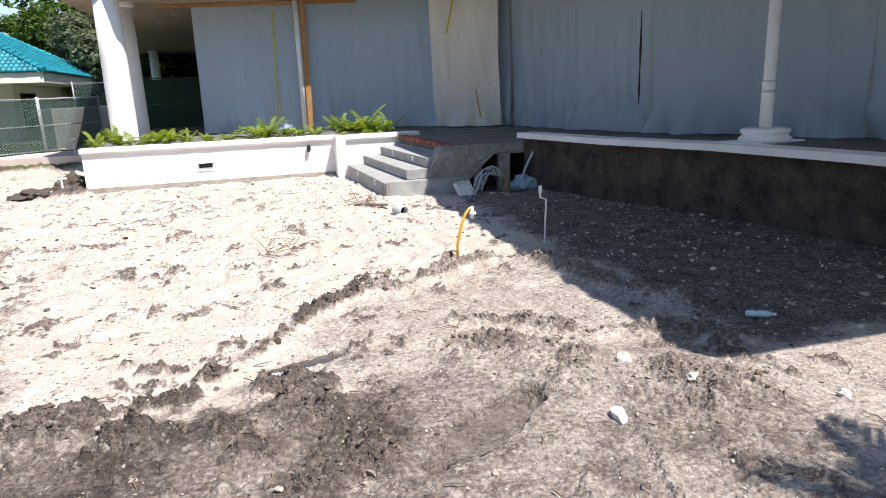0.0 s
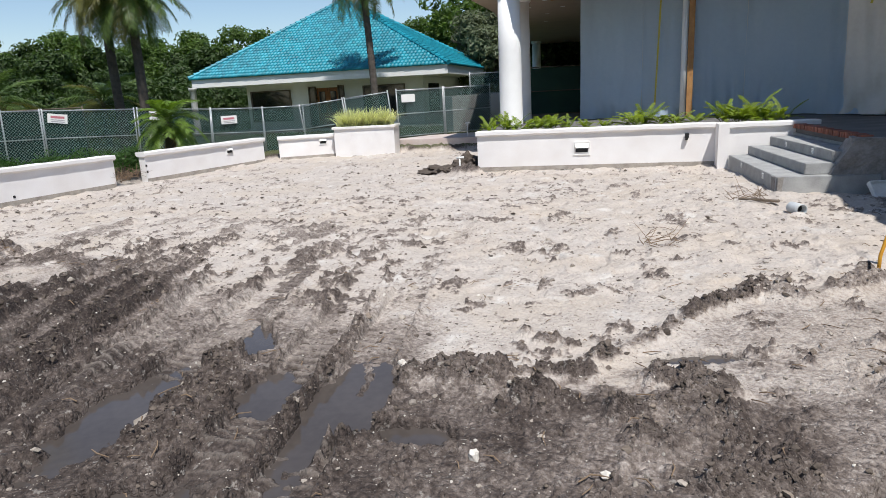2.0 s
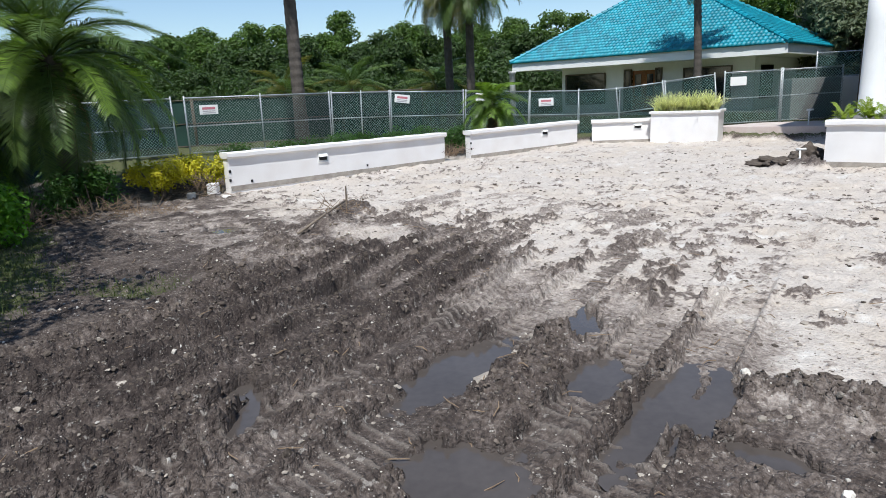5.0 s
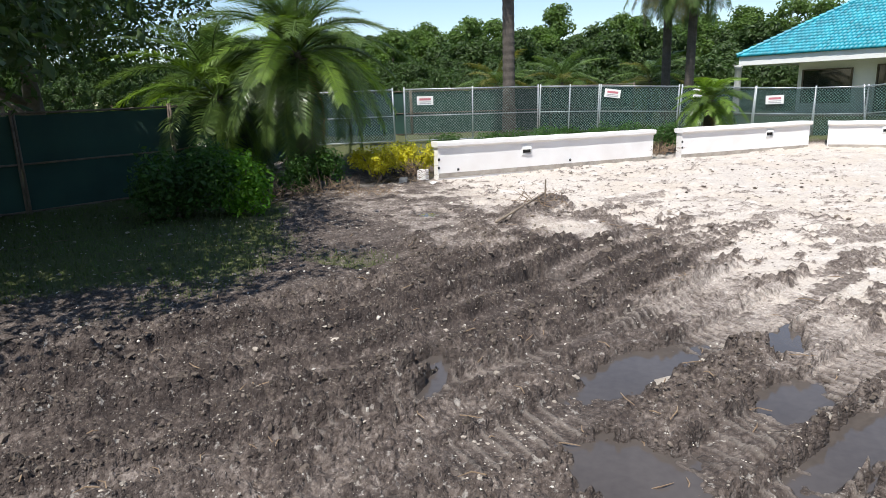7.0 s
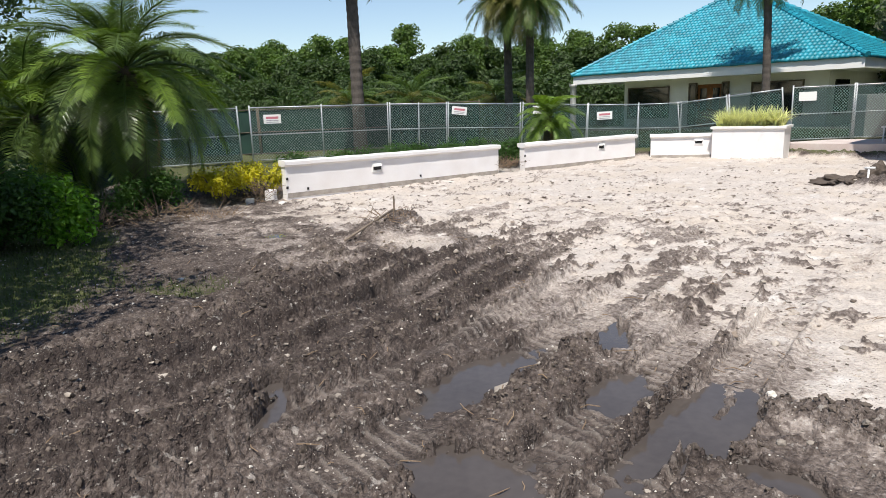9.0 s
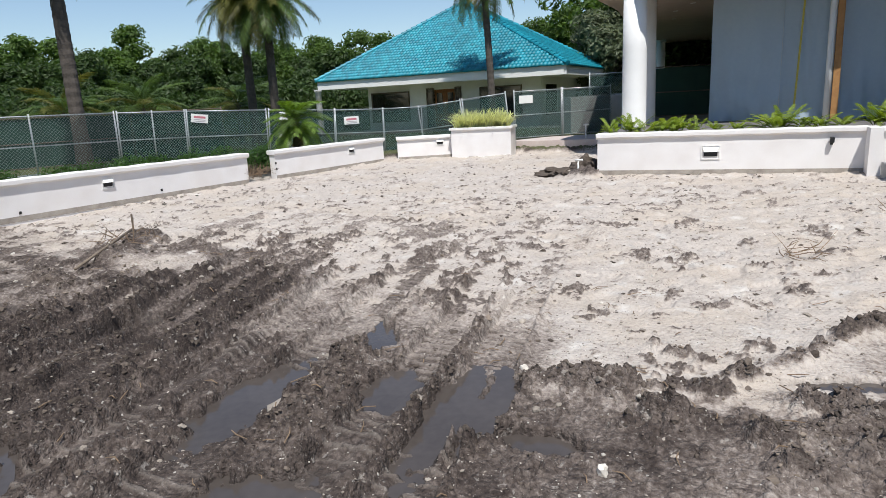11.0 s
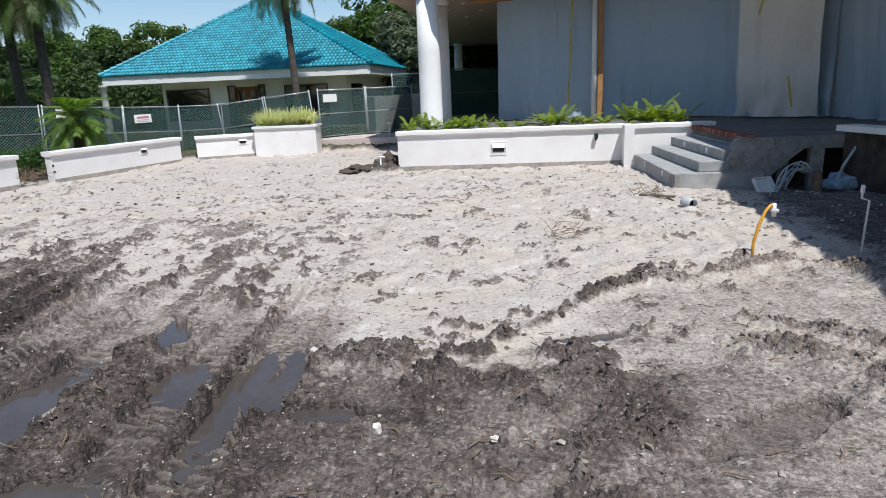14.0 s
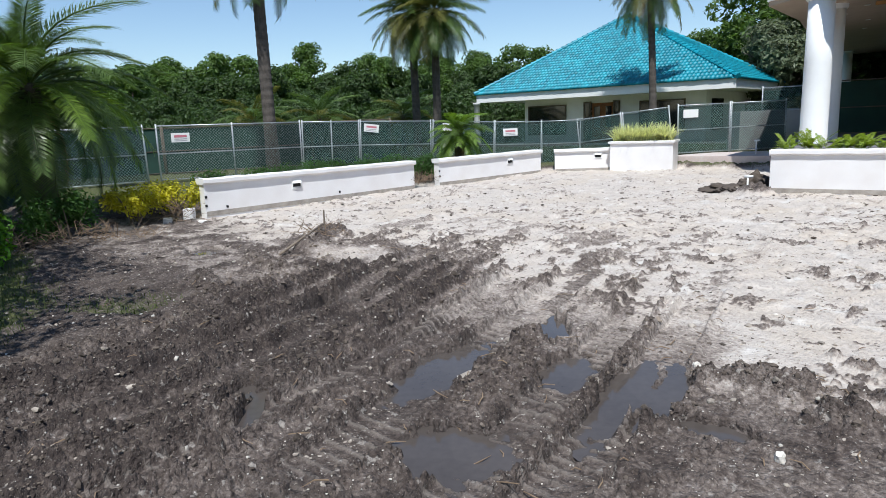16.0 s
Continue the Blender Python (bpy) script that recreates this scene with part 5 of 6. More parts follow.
def palm(label, x, y, z, high, r, fronds, meshes, dead=None, lean=(0.0, 0.0), rings=0.14, low=-35, skirt=0, category="palm tree", name="palm_tree", group=""):
    ob = thing(name, label, category, (x, y, z), 0, group=group)
    bm = bmesh.new()
    n = max(6, int(high / rings))
    pts = [(lean[0] * (k / n) ** 1.6, lean[1] * (k / n) ** 1.6, -0.2 + (high + 0.2) * k / n) for k in range(n + 1)]
    rr = [r * (1.25 - 0.25 * min(1, 5 * k / n)) * (1 - 0.18 * k / n) * (1.0 + (0.045 if k % 2 else -0.02)) for k in range(n + 1)]
    add_tube(bm, pts, rr, 14)
    part("trunk", bm, PALM_BARK, ob, smooth=False)
    top = Vector(pts[-1])
    rn = random.Random(int(abs(x * 13 + y * 7) * 10))
    for k in range(fronds):
        t = k / max(1, fronds - 1)
        pitch = 74 - (74 - low) * t ** 0.85 + rn.uniform(-8, 8)
        f = new("frond", rn.choice(meshes))
        f.parent = ob
        f.matrix_basis = pose(top.x, top.y, top.z - 0.15 * t, 0, -pitch, 0)
        f.matrix_basis = Matrix.Translation(top) @ pose(0, 0, -0.2 * t, 0, 0, 137.5 * k + rn.uniform(-12, 12)) @ pose(0, 0, 0, rn.uniform(-12, 12), -pitch + 18, 0) @ Matrix.Scale(rn.uniform(0.86, 1.08), 4)
    for k in range(skirt):
        f = new("dry_frond", rn.choice(dead))
        f.parent = ob
        f.matrix_basis = Matrix.Translation(top) @ pose(0, 0, -0.35, 0, 0, 77 * k + rn.uniform(-20, 20)) @ pose(0, 0, 0, 0, 62 + rn.uniform(-8, 8), 0) @ Matrix.Scale(rn.uniform(0.5, 0.8), 4)
    return ob


DATE = [frond_mesh(s, 2.5, 0.60, 52, 0.46, 0.042, m, 0.3) for s, m in ((1, PALM_LEAF), (2, PALM_LEAF), (3, PALM_LEAF_YELLOW))]
DEAD = [frond_mesh(4, 2.2, 0.5, 30, 0.35, 0.03, DEAD_FROND, 0.25)]
BIG = [frond_mesh(s, 2.7, d, 110, 0.40, 0.023, m, 0.50, 0.30) for s, d, m in ((5, 0.62, PALM_LEAF), (6, 0.75, PALM_LEAF), (7, 0.68, PALM_LEAF_BRIGHT), (15, 0.85, PALM_LEAF))]
SMALL = [frond_mesh(s, 1.25, 0.75, 46, 0.30, 0.034, m, 0.5, 0.4) for s, m in ((8, PALM_LEAF_BRIGHT), (9, PALM_LEAF_BRIGHT), (10, PALM_LEAF))]
palm("tall date palm with a grey ringed trunk", -19.05, 14.3, 0.3, 8.2, 0.23, 34, DATE, DEAD, (-0.2, 0.15), skirt=4)
palm("tall date palm with drooping yellowed fronds", -21.3, 25.0, 0.2, 7.0, 0.21, 46, DATE, DEAD, (0.2, -0.3), skirt=6)
palm("tall date palm beside a second palm", -19.9, 24.9, 0.2, 6.9, 0.21, 46, DATE, DEAD, (0.25, -0.2), skirt=6)
palm("slim palm in front of the turquoise roof", -11.55, 31.4, 0.2, 7.9, 0.18, 36, DATE, DEAD, (-0.35, 0.1), skirt=4)
palm("young bushy palm with arching bright fronds", -13.8, 18.5, 0.2, 1.35, 0.15, 30, SMALL, DEAD, low=-20, skirt=3)
palm("large bushy palm with long arching fronds", -14.7, 5.15, 0.1, 3.0, 0.24, 60, BIG, DEAD, low=-38, skirt=3)
palm("large dark bushy palm behind another", -16.6, 3.6, 0.1, 2.1, 0.2, 46, BIG, DEAD, low=-45)
palm("small palm on the terrace side of the yard", 5.15, 0.72, 0.0, 2.9, 0.11, 24, SMALL, DEAD, low=-20)
for x, y, s in ((-27.5, 24.0, 1), (-30, 21.5, 1), (-24.5, 27.5, 1)):
    palm("young palm behind the fence", x, y, 0.1, 2.3, 0.14, 24, DATE, DEAD, low=-15)
# live oak beyond the lawn; two more, out of view, added to shade it
oak = [crown_mesh("crown", 77, 7.0, 8.0, 110, 620, 0.105, OAK_LEAF, 0.12), limb_mesh("trunk", 77, 8.5, 0.34, 5.5, fork=0.22, count=9)]
for x, y, z, s, a in ((-27.5, -0.6, 0, 1.0, 20), (-9.6, -3.9, 0, 0.80, 130), (-13.5, -5.5, 0, 0.9, 250)):
    ob = thing("live_oak", "spreading live oak with small dark leaves", "tree", (x, y, z), a)
    ob.matrix_basis = ob.matrix_basis @ Matrix.Scale(s, 4)
    for nm, me, lift in (("trunk", oak[1], 0), ("crown", oak[0], 3.0)):
        c = new(nm, me)
        c.parent = ob
        c.location = (0, 0, lift)

# ---- terrace things ----
pole = thing("support_post", "white steel post strapped to a raw timber", "post", (2.2, 22.1, FLOOR))
part("pipe", tube([(0, 0, 0), (0, 0, SOFF - FLOOR)], 0.085, 14), WHITE, pole, smooth=True)
part("timber", box((0.19, 0.02, (SOFF - FLOOR) / 2), (0.17, 0.14, SOFF - FLOOR), 0.008), TIMBER, pole, "raw brown timber")
lamp = thing("terrace_post", "white steel post on a round moulded foot", "post", (8.02, 8.42, 1.10))
part("foot", lathe([(0.36, 0), (0.36, 0.06), (0.33, 0.08), (0.30, 0.11), (0.335, 0.14), (0.34, 0.18), (0.28, 0.205), (0.12, 0.20)], 32), WHITE, lamp, smooth=True)
part("shaft", lathe([(0.09, 0.15), (0.09, 0.86), (0.082, 0.87), (0.082, SOFF - 1.10)], 20), WHITE, lamp, smooth=True)
part("collar", lathe([(0.096, 0.70), (0.096, 0.74)], 20), GALV, lamp)
part("collar", lathe([(0.096, 0.85), (0.096, 0.88)], 20), GALV, lamp)
part("foot_slab", box((-0.05, 0.0, 0.012), (1.05, 0.5, 0.025)), WHITE, lamp)
CURTAIN = material("cream_polythene_sheet", (0.74, 0.70, 0.64), 0.5, (0.66, 0.61, 0.55), 0.8, 0.1, 10)
TAPE = material("yellow_tape", (0.55, 0.45, 0.06), 0.5, (0.46, 0.38, 0.05), 6)
solid("door_curtain", sheet_bm((5.95, 19.95), (7.55, 18.5), FLOOR + 0.03, SOFF - 0.05, 171, 0.16), CURTAIN, "cream plastic curtain hung over the entrance", "plastic sheet", smooth=True)
for x, y, z0, z1, tip in ((1.45, 22.35, 1.3, 4.6, 2), (6.4, 19.35, 3.6, 4.7, 14), (7.0, 18.75, 1.2, 2.0, -10), (8.62, 15.1, 4.0, 4.85, 1)):
    ob = solid("tape_strip", box((0, 0, 0), (0.05, 0.012, z1 - z0)), TAPE, "strip of yellow tape on the plastic sheeting", "tape", group="tape strips")
    ob.matrix_basis = pose(x, y, (z0 + z1) / 2, 0, tip, -35 if x > 5 else -10)
# solid dark strip hung before the sheets in place of a shaded gap
slit = [(0.0, 1.55), (0.018, 1.9), (0.006, 2.3), (0.024, 2.7), (0.008, 3.2), (0.0, 3.5)]
bm = bmesh.new()
rows = [[bm.verts.new((sx * w, sy, z - 2.5)) for sx, sy in ((-1, 0), (1, 0), (1, 0.02), (-1, 0.02))] for w, z in ((max(w, 0.003), z) for w, z in slit)]
for p, q in zip(rows, rows[1:]):
    for j in range(4):
        bm.faces.new((p[j], p[(j + 1) % 4], q[(j + 1) % 4], q[j]))
solid("sheet_slit", bm, DARK, "thin dark strip for the shaded gap between two plastic sheets", "slit", (8.86, 13.22, 2.5), -60)
solid("sheet_batten", box((0, 0, 0), (8.0, 0.06, 0.10)), TIMBER, "wooden batten clamping the top of the sheeting", "batten", (2.0, 22.3, SOFF - 0.07), -12)
for x, y in ((-2.6, 21.6), (-2.2, 23.8), (-3.0, 25.5), (-2.6, 28.0), (-3.0, 31.0), (-1.8, 26.0)):
    solid("downlight", lathe([(0.09, 0), (0.09, 0.012), (0.06, 0.014)], 16), WHITE, "small round recessed light in the soffit", "ceiling light", (x, y, SOFF - 0.014), group="soffit lights")
solid("site_box", box((0, 0, 0.76), (2.6, 1.1, 1.52), 0.03), WHITE, "plain white site container behind the fence", "container", (-5.9, 28.6, 0.35), 40)
solid("entry_paving", prism([(-8.2, 23.2), (-4.0, 23.6), (-4.0, 27.0), (-7.0, 25.5)], 0.0, 0.40), material("pink_paving", (0.50, 0.40, 0.37), 0.9, (0.60, 0.55, 0.51), 2.5, 0.3, 60), "pale pink paved path at the gate", "path", kind="structure")
solid("planting_bed", prism([(-3.0, 17.05), (2.58, 17.45), (2.58, 18.3), (-3.0, 18.1)], FLOOR + 0.001, FLOOR + 0.05), CLOD, "dark planting soil behind the planter wall", "soil", kind="structure")

# ---- pipes, cables and rubbish in the yard ----
gas = thing("gas_pipe_stub", "yellow plastic gas pipe standing out of the ground", "pipe", (3.09, 7.74, height_at(3.09, 7.74)))
part("pipe", tube([(0, 0, -0.1), (0.01, 0.01, 0.2), (0.06, 0.03, 0.4), (0.13, 0.06, 0.56), (0.19, 0.09, 0.62), (0.23, 0.10, 0.60)], 0.018, 10), YELLOW, gas, smooth=True)
part("cap_fitting", tube([(0.225, 0.10, 0.64), (0.235, 0.10, 0.49)], 0.026, 10), PVC, gas, "white plastic end fitting", smooth=True)
part("cap_fitting", tube([(0.20, 0.09, 0.56), (0.28, 0.12, 0.55)], 0.022, 10), PVC, gas, smooth=True)
riser = thing("water_riser", "thin white water pipe with an elbow and valve", "pipe", (4.3, 7.9, height_at(4.3, 7.9)))
part("pipe", tube([(0, 0, -0.1), (0.03, 0, 0.60), (-0.05, 0, 0.63), (-0.05, 0, 0.70)], 0.013, 8), PVC, riser, smooth=True)
part("valve", lathe([(0.02, 0.69), (0.024, 0.70), (0.024, 0.76), (0.018, 0.78)], 10), PVC, riser)
riser.children[-1].location = (-0.05, 0, 0)
for x, y, h in ((-3.62, 16.75, 0.46), (-5.2, 24.3, 0.6)):
    t = thing("pipe_stub", "short white pipe stub with a cross piece", "pipe", (x, y, height_at(x, y)))
    part("pipe", tube([(0, 0, -0.1), (0, 0, h)], 0.022, 8), PVC, t, smooth=True)
    part("cross_piece", tube([(-0.08, 0, h), (0.12, 0, h + 0.01)], 0.03, 8), PVC, t, smooth=True)
drain = thing("drain_pipe", "open end of a grey drain pipe lying in soil", "pipe", (3.06, 10.76, height_at(3.06, 10.76) + 0.05), -70)
bm = bmesh.new()
ro, ri, ln = 0.085, 0.07, 0.26
rings = [[bm.verts.new((x, r * math.cos(a), r * math.sin(a))) for a in [2 * math.pi * j / 18 for j in range(18)]] for r, x in ((ro, -ln), (ro, 0), (ri, 0), (ri, -ln * 0.9))]
for p, q in zip(rings, rings[1:]):
    for j in range(18):
        bm.faces.new((p[j], p[(j + 1) % 18], q[(j + 1) % 18], q[j]))
part("pipe", bm, CABLE_GREY, drain, smooth=True)
# dark disc set in the open pipe for the shade inside it
part("plug", lathe([(0.069, -0.01), (0.069, 0.01)], 16), DARK, drain)
drain.children[-1].matrix_basis = pose(-0.12, 0, 0, 0, 90, 0)
solid("loose_board", box((0, 0, 0.02), (0.62, 0.10, 0.035), 0.006), STICK, "weathered board lying on the soil", "board", (2.66, 11.78, height_at(2.66, 11.78) + 0.01), -28)
cond = thing("conduit", "grey conduit pipe leaning on the terrace edge", "pipe", (0, 0, 0))
part("pipe", tube([(6.38, 12.85, 1.10), (6.30, 12.82, 0.85), (6.0, 12.7, 0.40), (5.85, 12.65, 0.02)], 0.028, 8), CABLE_GREY, cond, smooth=True)
cond2 = thing("conduit", "thin grey conduit standing against the earth bank", "pipe", (0, 0, 0))
part("pipe", tube([(6.40, 12.7, 0.75), (6.35, 12.68, 0.35), (6.28, 12.62, -0.02)], 0.018, 8), CABLE_GREY, cond2, smooth=True)
solid("broken_pier", rough_strip([(5.55, 13.02), (5.78, 13.0)], -0.3, FLOOR - 0.2, 0.24, 0.05, 95, 0.06), BROKEN, "broken concrete pier under the slab", "concrete", kind="structure")
solid("block_pier", box((0, 0, 0.25), (0.22, 0.2, 0.62), 0.02), CONCRETE, "grey concrete block set under the slab", "concrete block", (5.2, 13.5, height_at(5.2, 13.5)), 8)
rn = random.Random(12)
for k in range(8):
    a0, rad, hgt = rn.uniform(-0.15, 0.15), rn.uniform(0.28, 0.46), rn.uniform(0.26, 0.44)
    base = Vector((5.42 + rn.uniform(-0.08, 0.08), 12.62 + rn.uniform(-0.1, 0.1), 0.12))
    pts = []
    for j in range(11):
        t = j / 10
        pts.append(base + Vector((-rad * 1.5 * t - 0.06 * math.sin(5 * t + k), -0.18 * t + 0.1 * math.sin(3 * t + a0 * 9), hgt * math.sin(math.pi * (0.22 + 0.78 * t)) - 0.1 * t)))
    solid("cable", tube(pts, 0.013, 7), CABLE_BLUE if k == 3 else CABLE_GREY, "loop of stiff cable sprouting from the ground", "cable", group="bundle of cables", smooth=True)
solid("cable_stump", lathe([(0.10, -0.2), (0.09, 0.1), (0.07, 0.28), (0.03, 0.33)], 10), ROOT, "splintered stump among the cables", "stump", (5.55, 12.6, 0.0))
tray = thing("plastic_tray", "white plastic tray tipped against the soil", "tray", (4.62, 12.45, height_at(4.62, 12.45) + 0.02), 20)
tray.matrix_basis = tray.matrix_basis @ pose(0, 0, 0.06, 48, 0, 0)
bm = bmesh.new()
for c, s in (((0, 0, 0), (0.34, 0.40, 0.02)), ((-0.165, 0, 0.04), (0.02, 0.40, 0.08)), ((0.165, 0, 0.04), (0.02, 0.40, 0.08)), ((0, 0.195, 0.04), (0.31, 0.02, 0.08)), ((0, -0.195, 0.04), (0.31, 0.02, 0.08))):
    add_box(bm, c, s)
part("tray_body", bm, PVC, tray)


def lump_bm(r, squash, seed, rough=0.35, sub=2):
    bm = bmesh.new()
    bmesh.ops.create_icosphere(bm, subdivisions=sub, radius=1.0)
    for v in bm.verts:
        v.co *= 1 + rough * (noise.noise(v.co * 1.6 + Vector((seed, 0, 0))) + 0.5 * noise.noise(v.co * 4 + Vector((0, seed, 0))))
        v.co = Vector((v.co.x * r[0], v.co.y * r[1], v.co.z * r[2] * squash))
    return bm


solid("plastic_bag", lump_bm((0.30, 0.18, 0.16), 1.0, 4, 0.5, 3), CABLE_BLUE, "crumpled pale blue plastic bag", "bag", (6.0, 12.75, 0.08))
bottle = thing("plastic_bottle", "crushed pale blue plastic bottle lying in soil", "bottle", (4.88, 4.76, height_at(4.88, 4.76) + 0.02), -38)
bottle.matrix_basis = bottle.matrix_basis @ Matrix.Scale(0.72, 4)
part("bottle_body", lathe([(0.03, 0), (0.042, 0.02), (0.044, 0.09), (0.036, 0.12), (0.044, 0.15), (0.042, 0.24), (0.016, 0.29), (0.016, 0.31)], 14), material("bottle_plastic", (0.50, 0.62, 0.66), 0.25, (0.42, 0.52, 0.58), 8), bottle, smooth=True)
bottle.children[-1].matrix_basis = pose(-0.12, 0, 0.02, 0, 86, 0)
part("bottle_cap", lathe([(0.019, 0.30), (0.019, 0.335)], 12), PVC, bottle)
bottle.children[-1].matrix_basis = pose(-0.12, 0, 0.02, 0, 86, 0)
for x, y, r, k in ((3.32, 4.25, (0.065, 0.05, 0.05), 1), (2.92, 3.63, (0.085, 0.045, 0.045), 2), (-0.22, 3.50, (0.03, 0.03, 0.04), 3), (-1.05, 4.68, (0.032, 0.03, 0.032), 4), (3.55, 3.78, (0.05, 0.045, 0.03), 5), (4.4, 3.4, (0.05, 0.04, 0.03), 6), (0.5, 3.45, (0.03, 0.03, 0.02), 7)):
    solid("stone", lump_bm(r, 1.0, k, 0.5), SHELL if k != 2 else PVC, "broken piece of white stone on the mud", "stone", (x, y, height_at(x, y) + r[2] * 0.35), 40 * k, group="white stones")
bar = thing("iron_bar", "rusty grey bar leaning over a heap of soil", "bar", (0, 0, 0))
part("rod", tube([(-7.72, 5.78, height_at(-7.72, 5.78) + 0.05), (-7.98, 6.46, height_at(-7.98, 6.46) + 0.06), (-8.25, 7.14, height_at(-8.25, 7.14) + 0.09)], 0.02, 8), STICK, bar, smooth=True)
peg = thing("marker_peg", "thin rebar peg standing in the soil", "peg", (-8.28, 7.2, height_at(-8.28, 7.2)))
part("rod", tube([(0, 0, -0.1), (0.02, 0, 0.34)], 0.014, 6), STICK, peg)
solid("sand_spit", lump_bm((0.13, 0.22, 0.05), 1.0, 8, 0.4, 3), CLOD_PALE, "small spit of pale sand in a puddle", "sand", (-2.46, 3.62, -0.05), 25)
light_box = thing("wall_lamp", "small black lamp on the planter wall", "lamp", (1.95, 17.1, 0.72), 4)
part("lamp_body", box((0, -0.05, 0), (0.09, 0.1, 0.13), 0.02), DARK, light_box)
part("bracket", box((0, -0.005, -0.06), (0.06, 0.02, 0.1), 0.004), DARK, light_box)


for x, y, r, k in ((-3.55, 17.25, (0.42, 0.4, 0.24), 51), (-4.0, 16.8, (0.55, 0.3, 0.13), 52), (-4.4, 17.5, (0.5, 0.5, 0.15), 53), (-3.75, 18.1, (0.4, 0.6, 0.34), 54)):
    solid("soil_mound", lump_bm(r, 1.0, k, 0.45, 5), CLOD, "heap of dark wet soil at the planter end", "soil heap", (x, y, height_at(x, y) + 0.02), 30 * k, group="dark soil heaps")


# ---- plants close by ----
def fern_mesh(seed, count, long, mat, leaf_len=0.10, leaf_w=0.022):
    bm = bmesh.new()
    rn = random.Random(seed)
    for k in range(count):
        pts, v, f = frond(seed * 31 + k, long * rn.uniform(0.6, 1.1), rn.uniform(0.35, 0.8), 26, leaf_len, leaf_w, rn.uniform(0.6, 1.5), 0.25)
        m = pose(rn.uniform(-0.12, 0.12), rn.uniform(-0.1, 0.1), 0, 0, 0, rn.uniform(0, 360))
        add_tube(bm, [m @ p for p in pts], 0.004, 4)
        vs = [bm.verts.new(m @ p) for p in v]
        for q in f:
            bm.faces.new([vs[i] for i in q])
    return mesh_of("fern", bm, mat)


FERNS = [fern_mesh(s, 15, 0.44, FERN_LEAF, 0.065, 0.016) for s in (1, 2, 3)]
rn = random.Random(5)
for x, s in ((-2.9, 0.75), (-2.5, 0.9), (-2.15, 0.8), (-1.7, 1.0), (-1.35, 1.05), (-0.95, 0.6), (-0.45, 0.6), (0.0, 0.55), (0.75, 1.15), (0.95, 1.0), (1.4, 0.75), (1.75, 0.8), (2.2, 0.75), (2.9, 1.0), (3.2, 1.15), (3.5, 1.2), (3.8, 1.1), (4.1, 0.9)):
    ob = new("fern", rn.choice(FERNS))
    ob.matrix_basis = pose(x, 17.05 + 0.07 * (x + 3.1) + 0.34 + rn.uniform(-0.05, 0.1), FLOOR + 0.05, 0, 0, rn.uniform(0, 360)) @ Matrix.Scale(s * 1.4, 4)
    tagged(ob, "bright green fern in the planter bed", "fern", "ferns in the planter")


def blade_mesh(seed, count, long, wide, mat):
    bm = bmesh.new()
    rn = random.Random(seed)
    for k in range(count):
        a, ln, lean = rn.uniform(0, 2 * math.pi), long * rn.uniform(0.6, 1.15), rn.uniform(0.2, 1.1)
        x, y = rn.uniform(-0.12, 0.12), rn.uniform(-0.12, 0.12)
        prev = None
        side = Vector((-math.sin(a), math.cos(a), 0)) * wide
        for t in (0, 0.35, 0.7, 1.0):
            p = Vector((x + ln * lean * t * t * math.cos(a), y + ln * lean * t * t * math.sin(a), ln * (t - 0.45 * lean * t * t)))
            w = side * (1 - t * 0.9)
            cur = (bm.verts.new(p - w), bm.verts.new(p + w))
            if prev:
                bm.faces.new((prev[0], prev[1], cur[1], cur[0]))
            prev = cur
    return mesh_of("blades", bm, mat)


TUFT = [blade_mesh(s, 130, 0.62, 0.026, SPIDER_LEAF) for s in (1, 2)]
for k in range(9):
    ob = new("grass_tuft", TUFT[k % 2])
    a = radians(10)
    u, v = -0.85 + 0.21 * k, 0.12 * math.sin(k * 2.1)
    ob.matrix_basis = pose(-8.45 + u * math.cos(a) - v * math.sin(a), 22.35 + u * math.sin(a) + v * math.cos(a), 0.90, 0, 0, 70 * k) @ Matrix.Scale(1.3, 4)
    tagged(ob, "pale striped grass plant in the planter box", "grass plant", "grass in the planter box")


def bush(name, label, x, y, z, size, n, leaf, mat, seed, turn=0, category="shrub", group=""):
    rn = random.Random(seed)
    pieces = []
    for k in range(14):
        c = (rn.uniform(-0.7, 0.7) * size[0], rn.uniform(-0.7, 0.7) * size[1], size[2] * rn.uniform(0.3, 0.75))
        pieces.append(leaf_cards(n // 14, c, (size[0] * 0.45, size[1] * 0.5, size[2] * 0.36), leaf, seed * 17 + k, 0.2))
    v, f = joined(pieces)
    ob = thing(name, label, category, (x, y, z), turn, group=group)
    c = new("leaves", from_arrays("leaves", v, f, mat))
    c.parent = ob
    bm = bmesh.new()
    for k in range(9):
        a = rn.uniform(0, 6.28)
        add_tube(bm, [(0.1 * math.cos(a), 0.1 * math.sin(a), -0.1), (0.3 * size[0] * math.cos(a), 0.3 * size[1] * math.sin(a), size[2] * 0.35), (0.6 * size[0] * math.cos(a), 0.6 * size[1] * math.sin(a), size[2] * 0.7)], [0.02, 0.014, 0.006], 5)
    part("branching_stem", bm, BARK, ob)
    return ob


def hedge(label, pts, high, deep, leaf, mat, per, seed, base=None):
    for k, ((ax, ay), (bx, by)) in enumerate(zip(pts, pts[1:])):
        long = math.hypot(bx - ax, by - ay)
        x, y = (ax + bx) / 2, (ay + by) / 2
        bush("hedge", label, x, y, height_at(x, y) if base is None else base, (long * 0.62, deep, high), int(per * long), leaf, mat, seed + k, math.degrees(math.atan2(by - ay, bx - ax)), "hedge", "hedges behind the garden walls")


